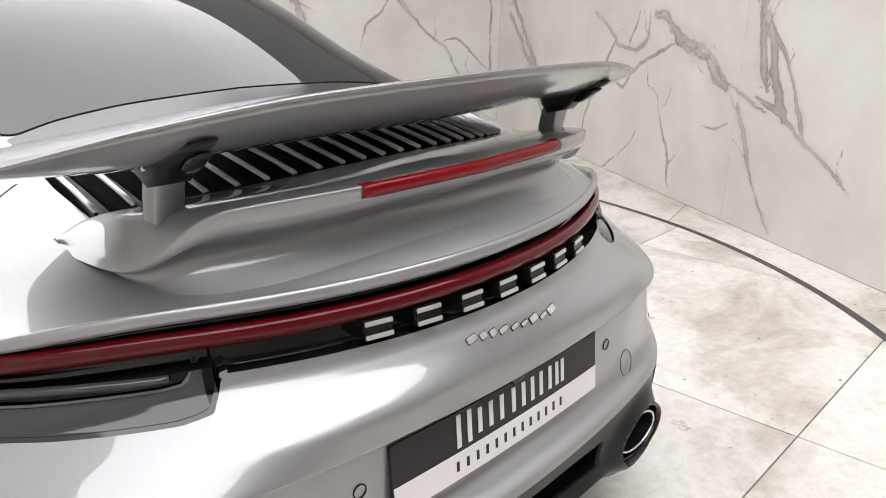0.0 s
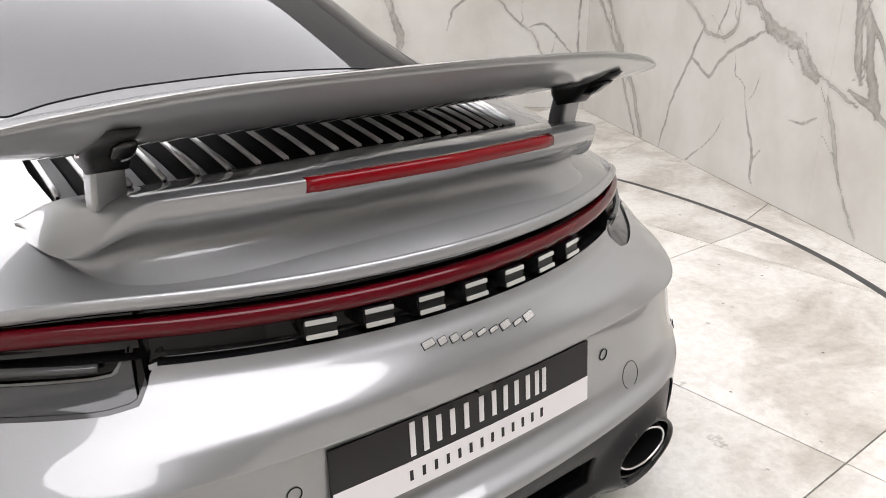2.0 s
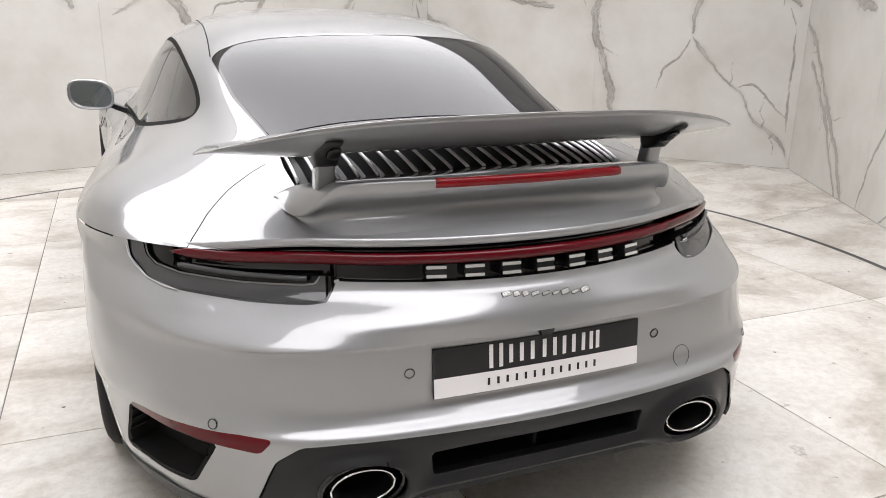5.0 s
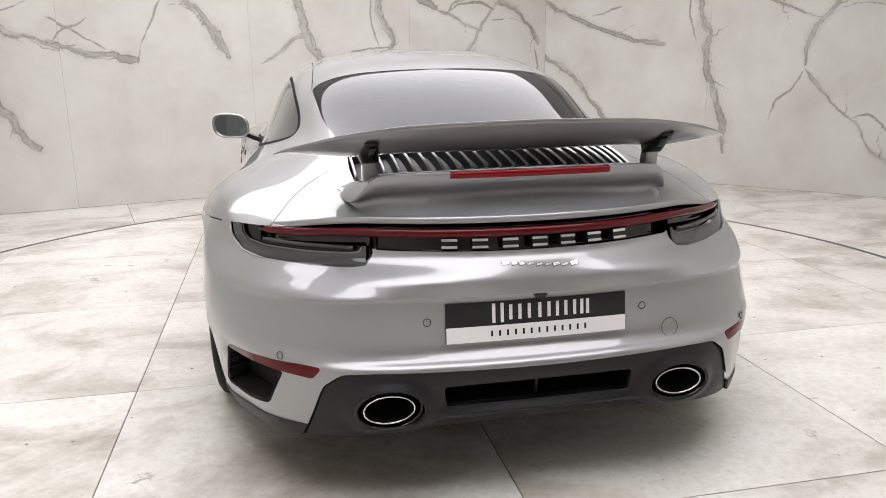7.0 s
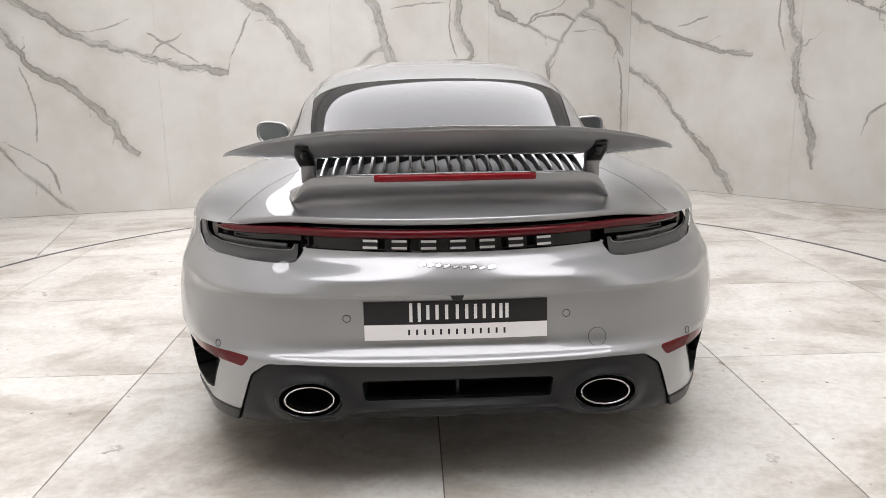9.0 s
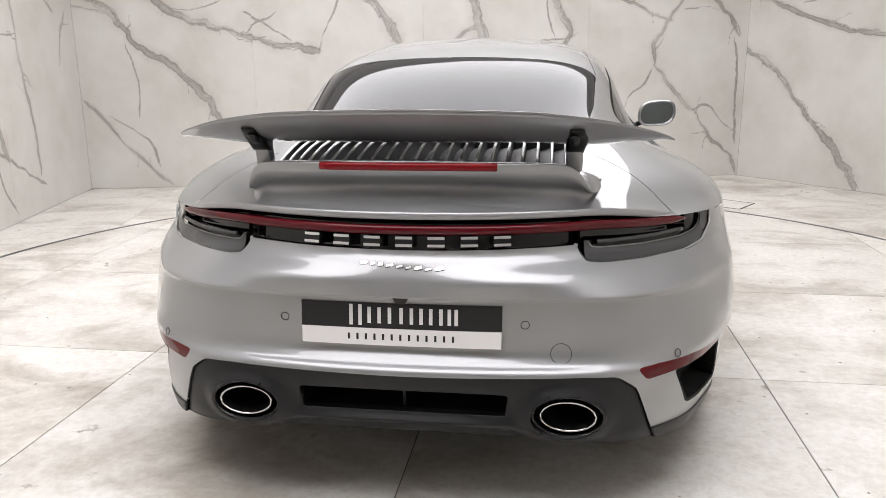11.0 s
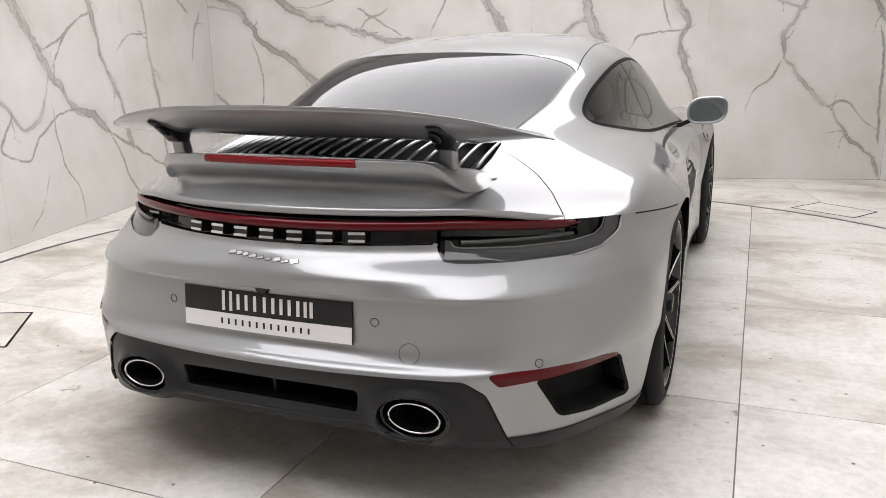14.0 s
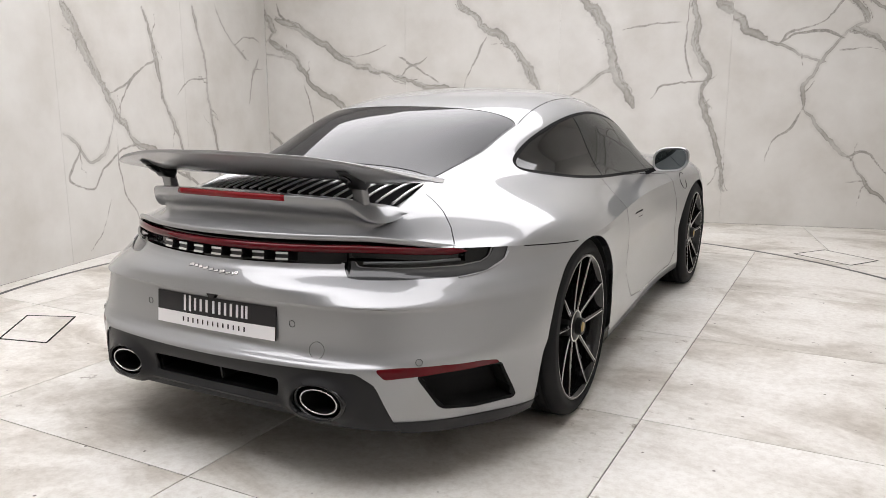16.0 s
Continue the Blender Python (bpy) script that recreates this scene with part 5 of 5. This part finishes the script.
xs = np.linspace(-.455, .455, 27)
part("grille_wall", loft_bm([[(x, grille_rear(x) - .002, .80), (x, grille_rear(x) + .002, .80), (x, grille_rear(x) + .002, rear_z(x) - .010), (x, grille_rear(x) - .002, rear_z(x) - .010)] for x in xs]), GAP_BLACK, grille)
part("grille_wall", loft_bm([[(x, .619, .80), (x, .623, .80), (x, .623, grille_z(x, .619) - .004), (x, .619, grille_z(x, .619) - .004)] for x in xs]), GAP_BLACK, grille)
for k in range(23):
    x = -.451 + .041 * k
    ys = np.linspace(grille_rear(x) + .003, .612, 10)
    zs = [(y, grille_z(x, y)) for y in ys]
    slat = part("slat", loft_bm([[(x - .0025, y, z), (x + .0025, y, z), (x + .0025, y, z - .045), (x - .0025, y, z - .045)] for y, z in zs]), SATIN_BLACK, grille)
    part("slat_edge", tube_bm([(x, y, z + .0015) for y, z in zs], .0042, 10), SLAT_SILVER, slat, "bright satin slat edge", True)
    if k < 22:
        part("vane", loft_bm([[(x + .004, y, z - .036), (x + .036, y, z - .026), (x + .036, y, z - .030), (x + .004, y, z - .040)] for y, z in zs]), VANE_GREY, grille)

# --- raised rear wing ---
secs = []
for x in np.sin(np.linspace(-1, 1, 65) * math.pi / 2) * 0.692:
    a = abs(x)
    y = float(pchip([0, .3, .5, .6, .66, .692], [.043, .070, .118, .165, .215, .285], [a])[0])
    z = float(pchip([0, .3, .5, .6, .66, .692], [1.076, 1.068, 1.045, 1.022, 1.003, .986], [a])[0])
    c = float(pchip([0, .4, .6, .66, .692], [.37, .355, .26, .17, .03], [a])[0])
    k = float(pchip([0, .45, .6, .692], [1.0, .85, .45, .05], [a])[0])
    secs.append([(x, y, z), (x, y + .02 * c, z + .003 * k), (x, y + .30 * c, z - .014 * k), (x, y + .65 * c, z - .042 * k), (x, y + .93 * c, z - .075 * k), (x, y + c, z - .092 * k),
                 (x, y + .92 * c, z - .104 * k), (x, y + .65 * c, z - .104 * k), (x, y + .34 * c, z - .084 * k), (x, y + .12 * c, z - .046 * k), (x, y + .03 * c, z - .018 * k), (x, y, z - .008 * k)])
g = np.array(secs)
g = np.concatenate([g, g[:, :1]], 1)
fine = np.linspace(0, 12, 49)
g = np.stack([through_points(row, np.arange(13), fine) for row in g])
bm = grid_bm(g)
bmesh.ops.remove_doubles(bm, verts=bm.verts, dist=1e-5)
bmesh.ops.holes_fill(bm, edges=[e for e in bm.edges if e.is_boundary])
bmesh.ops.recalc_face_normals(bm, faces=bm.faces)
wing = part("rear_wing", bm, PAINT, car, "raised silver rear wing", True)


def rounded_ring(cx, hx, y0, y1, z, power=0.45, n=20, tilt=0.0):
    """A rounded oblong, as a ring of places at one height."""
    cy, hy = (y0 + y1) / 2, (y1 - y0) / 2
    out = []
    for t in np.linspace(0, 2 * math.pi, n + 1)[:-1]:
        c, s_ = math.cos(t), math.sin(t)
        q = math.copysign(abs(s_) ** power, s_)
        out.append((cx + hx * math.copysign(abs(c) ** power, c), cy + hy * q, z + tilt * q))
    return out


for sgn in (-1, 1):
    x = sgn * 0.428
    strut = part("wing_strut", loft_bm([rounded_ring(x, hx, y0, y1, z, 0.3) for z, hx, y0, y1 in ((.905, .0222, .226, .262), (.93, .022, .222, .260), (.965, .0215, .214, .252), (.972, .021, .212, .250))]), PAINT, car, "silver wing strut with black bracket")
    part("bracket", loft_bm([rounded_ring(x + sgn * dx, hx, y0, y1, z, 0.55, 24, tl) for z, hx, y0, y1, dx, tl in
                             ((.955, .0235, .198, .246, 0, -.006), (.963, .0255, .190, .252, .001, -.007), (.975, .028, .178, .262, .004, -.009), (.988, .029, .163, .268, .006, -.008), (1.000, .027, .147, .262, .006, -.004), (1.012, .024, .130, .25, .004, 0), (1.024, .023, .116, .24, .002, 0))]), SATIN_BLACK, strut, "black folding bracket", True)
    part("bracket_pocket", loft_bm([rounded_ring(x - sgn * .003, hx, y0, y1, z, 0.6, 16) for z, hx, y0, y1 in ((.978, .010, .168, .19), (.985, .014, .158, .18), (1.0, .014, .138, .17), (1.008, .009, .128, .15))]), GLOSS_BLACK, strut, "", True)
    part("bolt", tube_bm([(x + sgn * .030, .215, .982), (x + sgn * .0365, .215, .982)], .004, 10), CHROME, strut)

# --- mirrors ---
for sgn in (-1, 1):
    rings = []
    for y, w, h in ((2.555, .094, .064), (2.56, .098, .069), (2.60, .097, .068), (2.64, .084, .058), (2.67, .055, .036), (2.68, .006, .004)):
        rings.append([(sgn * (.930 + .006 * (2.6 - y) / .1 + w * math.copysign(abs(math.cos(t)) ** .6, math.cos(t))), y + .05 * (1 - (w * abs(math.cos(t)) / .1)) * 0 , .900 + .012 * math.cos(t) + h * math.copysign(abs(math.sin(t)) ** .8, math.sin(t))) for t in np.linspace(0, 2 * math.pi, 33)[:-1]])
    shell = part("door_mirror", loft_bm(rings, cap=False), PAINT, car, "silver door mirror", True)
    face = [(sgn * (.930 + .085 * math.copysign(abs(math.cos(t)) ** .6, math.cos(t))), 2.561, .900 + .012 * math.cos(t) + .056 * math.copysign(abs(math.sin(t)) ** .8, math.sin(t))) for t in np.linspace(0, 2 * math.pi, 33)[:-1]]
    part("mirror_glass", loft_bm([face, [(p[0], 2.564, p[2]) for p in face]]), MIRROR, shell)
    part("mirror_bezel", loft_bm([[(sgn * .93 + (p[0] - sgn * .93) * 1.12, 2.557, .90 + (p[2] - .90) * 1.16) for p in face], [(p[0], 2.5625, p[2]) for p in face]], cap=False), PAINT, shell)
    part("mirror_foot", loft_bm([[(sgn * (x + dx), y + dy, z + dz) for dx, dy, dz in ((0, -.03, -.012), (0, .03, -.012), (0, .03, .012), (0, -.03, .012))] for x, y, z in ((.75, 2.66, .805), (.80, 2.64, .82), (.86, 2.62, .85), (.90, 2.615, .87))]), SATIN_BLACK, shell)

# --- wheels ---


def lathe_bm(profile, n=72):
    """A turned body about the x axis from (x, r) pairs."""
    g = np.array([[(x, r * math.cos(a), r * math.sin(a)) for x, r in profile] for a in np.linspace(0, 2 * math.pi, n + 1)[:-1]])
    bm = grid_bm(g, True)
    bmesh.ops.recalc_face_normals(bm, faces=bm.faces)
    return bm


def wheel(hub, r, rim, half, out):
    """A wheel at the car's right side; out: x of its outer face."""
    w = new("wheel")
    w.parent = car
    w["label"] = "black twin-spoke alloy wheel with machined edges"
    inner = out - 2 * half
    tread = [(inner + .02, rim + .01), (inner, rim + .03), (inner + .004, r - .03), (inner + .02, r - .008), (inner + .04, r)]
    nx = 6
    for k in range(nx):
        x0 = inner + .04 + (2 * half - .08) * (k + .4) / nx
        tread += [(x0, r), (x0 + .001, r - .007), (x0 + .008, r - .007), (x0 + .009, r)]
    tread += [(out - .04, r), (out - .02, r - .008), (out - .006, r - .03), (out, r - .055), (out - .004, rim + .020), (out - .012, rim + .008)]
    part("tyre", lathe_bm(tread, 96), RUBBER, w, "black low-profile tyre", True)
    part("rim", lathe_bm([(out - .012, rim + .010), (out - .006, rim + .006), (out - .008, rim - .004), (out - .025, rim - .012), (out - .10, rim - .03), (inner + .02, rim - .02)], 96), GLOSS_BLACK, w, "gloss black rim", True)
    part("rim_edge", lathe_bm([(out - .0085, rim - .002), (out - .0065, rim - .0005), (out - .0065, rim + .0005), (out - .008, rim + .001)], 96), ALUMINIUM, w, "machined rim edge", True)
    part("brake_disc", lathe_bm([(out - .16, .06), (out - .16, rim - .06), (out - .13, rim - .06), (out - .13, .06)]), SATIN_BLACK, w)
    part("hub", lathe_bm([(out - .12, .075), (out - .05, .070), (out - .035, .062), (out - .030, .045), (out - .028, .036)], 40), SATIN_BLACK, w, "", True)
    part("hub_ring", lathe_bm([(out - .034, .058), (out - .031, .061), (out - .034, .064)], 40), ALUMINIUM, w, "thin machined ring", True)
    part("centre_lock", lathe_bm([(out - .030, .036), (out - .008, .034), (out - .004, .029), (out - .006, .021), (out - .010, .0205)], 24), SATIN_BLACK, w, "black centre lock")
    part("hub_cap", lathe_bm([(out - .010, .021), (out - .005, .0195), (out - .004, .001)], 24), GOLD, w, "small gold hub cap", True)
    for k in range(5):
        for off in (-1, 1):
            a = 2 * math.pi * (k + 0.15) / 5
            secs, face = [], []
            for s in np.linspace(0, 1, 9):
                rr = .040 + (rim - .046) * s
                ang = a + off * (.30 - .10 * s + .02 * s * s) + 0.04 * s
                wd = .0105 - .003 * s
                x = out - .040 + .030 * s ** 1.4
                er = Vector((0, math.cos(ang), math.sin(ang)))
                et = Vector((0, -math.sin(ang), math.cos(ang)))
                c = er * rr
                secs.append([tuple(c + et * (wd * q) + Vector((xx, 0, 0))) for q, xx in ((-1, x), (1, x), (.8, x - .045), (-.8, x - .045))])
                face.append([tuple(c + et * (wd * q + off * 0.0) + Vector((xx, 0, 0))) for q, xx in ((-.2 + .45 * off, x + .0012), (.2 + .45 * off, x + .0012), (.2 + .45 * off, x - .001), (-.2 + .45 * off, x - .001))])
            part("spoke", loft_bm(secs), GLOSS_BLACK, w)
            part("spoke_edge", loft_bm(face), ALUMINIUM, w, "machined spoke edge")
    w.matrix_basis = Matrix.Translation((0, hub[1], hub[2]))
    return w


def mirrored_wheel(w):
    other = new("wheel")
    other.parent = car
    other["label"] = w["label"]
    other.matrix_basis = w.matrix_basis @ pose(0, 0, 0, 0, 0, 180)
    for o in w.children:
        c = o.copy()
        scene.collection.objects.link(c)
        c.parent = other


wr = wheel(HUB_R, .356, .283, .153, .951)
wf = wheel(HUB_F, .345, .268, .125, .930)
mirrored_wheel(wr)
mirrored_wheel(wf)
for hub, r, edge in ((HUB_R, ARCH_R, .93), (HUB_F, ARCH_F, .885)):
    for sgn in (-1, 1):
        arc = [(hub[1] + ARCH_LONG * (r + .003) * math.cos(a), hub[2] + (r + .003) * math.sin(a)) for a in np.linspace(0, math.pi, 40)]
        arc = [(arc[0][0] + .02, .16)] + arc + [(arc[-1][0] - .02, .16)]
        part("wheel_housing", loft_bm([[(sgn * (x if z > .32 else min(x, .85)), y, z) for y, z in arc] for x in (.50, edge)], closed_section=False, cap=False), GAP_BLACK, car, "", True)
        part("housing_wall", loft_bm([[(sgn * .50, y, z) for y, z in arc], [(sgn * .499, hub[1] + (y - hub[1]) * .01, hub[2] + (z - hub[2]) * .01) for y, z in arc]], closed_section=False, cap=False), GAP_BLACK, car)

# --- door handle, charging cover, cabin ---
for sgn in (-1, 1):
    p = np.array([v.co for v in lower.verts])
    k = int(np.argmin((p[:, 1] - 2.0) ** 2 + (p[:, 2] - .665) ** 2 + 10 * (np.sign(p[:, 0]) != sgn)))
    q = p[k]
    handle = part("door_handle", box_bm(q[0] - .006, q[0] + .0045 * sgn if sgn > 0 else q[0] + .006, q[1] - .095, q[1] + .095, q[2] - .014, q[2] + .014, 0.004) if sgn > 0 else box_bm(q[0] - .0045, q[0] + .006, q[1] - .095, q[1] + .095, q[2] - .014, q[2] + .014, 0.004), PAINT, car)
    part("handle_gap", box_bm(q[0] - .0015 * (sgn < 0) - .004 * (sgn > 0), q[0] + .0015 * (sgn > 0) + .004 * (sgn < 0), q[1] - .0968, q[1] + .0968, q[2] - .0156, q[2] + .0156, 0.001), GAP_BLACK, handle)
part("cabin_floor", box_bm(-.62, .62, 1.2, 3.2, .22, .25), LEATHER, car)
part("dashboard", box_bm(-.64, .64, 2.85, 3.15, .70, .84, .04), LEATHER, car)
part("parcel_shelf", box_bm(-.50, .50, .75, 1.30, .80, .84, .01), LEATHER, car)
for sgn in (-1, 1):
    seat = part("front_seat", box_bm(sgn * .36 - .25, sgn * .36 + .25, 1.95, 2.5, .30, .45, .05), LEATHER, car, "dark leather front seat")
    back = [[(sgn * .36 + w * math.copysign(abs(math.cos(t)) ** .5, math.cos(t)), y + .06 * math.sin(t), z) for t in np.linspace(0, 2 * math.pi, 25)[:-1]] for z, w, y in ((.40, .24, 2.0), (.65, .25, 1.92), (.85, .22, 1.86), (.93, .14, 1.84), (.97, .13, 1.83), (1.05, .12, 1.82), (1.09, .08, 1.82))]
    part("seat_back", loft_bm(back), LEATHER, seat, "", True)
    part("rear_seat", box_bm(sgn * .30 - .22, sgn * .30 + .22, 1.25, 1.45, .40, .82, .05), LEATHER, car)
# the round cover on each front fender
for sgn in (-1, 1):
    n = Vector((sgn * .93, -.08, .36)).normalized()
    p = np.concatenate([[v.co for v in lower.verts], [v.co for v in upper.verts]])
    k = int(np.argmin((p[:, 1] - 3.138) ** 2 + (p[:, 2] - .729) ** 2 + 10 * (np.sign(p[:, 0]) != sgn)))
    ring = tube_bm([(.052 * math.cos(a), .052 * math.sin(a), 0) for a in np.linspace(0, 2 * math.pi, 41)[:-1]], .0018, 6, True)
    cover = part("fuel_cover", ring, GAP_BLACK, car, "", True)
    cover.matrix_basis = Matrix.Translation(Vector(p[k])) @ n.to_track_quat("Z", "Y").to_matrix().to_4x4()

# ---- floor slabs ----


def disc_bm(r0, r1, z0, z1, n=160):
    prof = [(r0, z0), (r0, z1), (r1, z1), (r1, z0)]
    g = np.array([[(r * math.cos(a), r * math.sin(a), z) for r, z in prof] for a in np.linspace(0, 2 * math.pi, n + 1)[:-1]])
    bm = grid_bm(g, True)
    bmesh.ops.recalc_face_normals(bm, faces=bm.faces)
    return bm


turntable = structure("turntable", disc_bm(0.01, TURN_R - .016, -.005, -.004), GROUT, "round car turntable paved with pale marble slabs", "turntable", pose(CX, CY, 0))
structure("turntable_rim", disc_bm(TURN_R - .024, TURN_R + .022, -.02, -.0015), GROOVE, "dark metal ring round the turntable", "trim", pose(CX, CY, 0))
JOINT = 0.0024


def slab_piece(x0, x1, y0, y1, keep, m, parent):
    """One slab, clipped by the turntable's edge; keep: -1 inside the circle, +1 outside."""
    n = 14
    xs, ys = np.linspace(x0 + JOINT, x1 - JOINT, n), np.linspace(y0 + JOINT, y1 - JOINT, n)
    g = np.array([[(x, y, 0.0) for y in ys] for x in xs])
    w = np.array([(m @ Vector(p)) for p in g.reshape(-1, 3)])
    d = np.hypot(w[:, 0] - CX, w[:, 1] - CY)
    edge = TURN_R - .022 if keep < 0 else TURN_R + .020
    room = inside_poly(CORNERS, 0.0, w[:, :2])
    if (keep < 0 and d.min() > edge) or (keep > 0 and (d.max() < edge or room.min() > 0)):
        return
    whole = (keep < 0 and d.max() < edge) or (keep > 0 and d.min() > edge and room.max() < 0)
    if whole:
        bm = box_bm(x0 + JOINT, x1 - JOINT, y0 + JOINT, y1 - JOINT, -.0038, 0.0)
    else:
        bm = grid_bm(g)
        mi = np.array(m)

        def field(p):
            q = p @ mi[:3, :3].T + mi[:3, 3]
            return np.hypot(q[:, 0] - CX, q[:, 1] - CY) - edge

        def in_room(p):
            q = p @ mi[:3, :3].T + mi[:3, 3]
            return inside_poly(CORNERS, 0.0, q[:, :2])

        cut(bm, field)
        cut(bm, in_room)
        c = centres(bm)
        f = np.minimum(field(c) * keep, -in_room(c))
        bmesh.ops.delete(bm, geom=[a for a, b in zip(bm.faces, f) if b < 0], context="FACES")
        if not len(bm.faces):
            bm.free()
            return
        bmesh.ops.recalc_face_normals(bm, faces=bm.faces)
        if bm.faces[:][0].normal.z < 0:
            bmesh.ops.reverse_faces(bm, faces=bm.faces)
        side = bmesh.ops.extrude_edge_only(bm, edges=[e for e in bm.edges if e.is_boundary])
        for v in side["geom"]:
            if isinstance(v, bmesh.types.BMVert):
                v.co.z = -.0038
    ob = part("floor_slab", bm, FLOOR, parent)
    ob.matrix_basis = parent.matrix_basis.inverted() @ m


for i in range(-3, 4):
    for j in range(-2, 6):
        slab_piece(-.045 + 1.23 * i, -.045 + 1.23 * (i + 1), -.13 + 1.175 * j, -.13 + 1.175 * (j + 1), -1, Matrix.Identity(4), turntable)
for i in range(-5, 6):
    for j in range(-8, 5):
        slab_piece(1.2 * i + .02, 1.2 * (i + 1) + .02, 1.2 * j - .35, 1.2 * (j + 1) - .35, 1, ROOM, floor)


def hatch(corners, label):
    top = thing("floor_hatch", label, "hatch", pose(0, 0, 0.0008))
    c = [Vector((x, y, 0)) for x, y in corners]
    mid = sum(c, Vector()) / 4
    bm = bmesh.new()
    bm.faces.new([bm.verts.new(mid + (p - mid) * 0.96) for p in c])
    ext = bmesh.ops.extrude_face_region(bm, geom=bm.faces[:])
    for v in ext["geom"]:
        if isinstance(v, bmesh.types.BMVert):
            v.co.z += 0.0006
    bmesh.ops.recalc_face_normals(bm, faces=bm.faces)
    part("hatch_lid", bm, FLOOR, top)
    for k in range(4):
        a, b = c[k], c[(k + 1) % 4]
        part("hatch_edge", tube_bm([a, b], 0.0065, 6, squash=0.2), GAP_BLACK, top, "dark metal edge")


hatch([(-2.06, .97), (-2.33, .86), (-2.05, .51), (-1.77, .58)], "small square hatch with dark metal edge in the turntable")
hatch([(1.47, 4.85), (1.68, 5.14), (2.06, 4.86), (1.88, 4.58)], "small square hatch with dark metal edge in the floor")
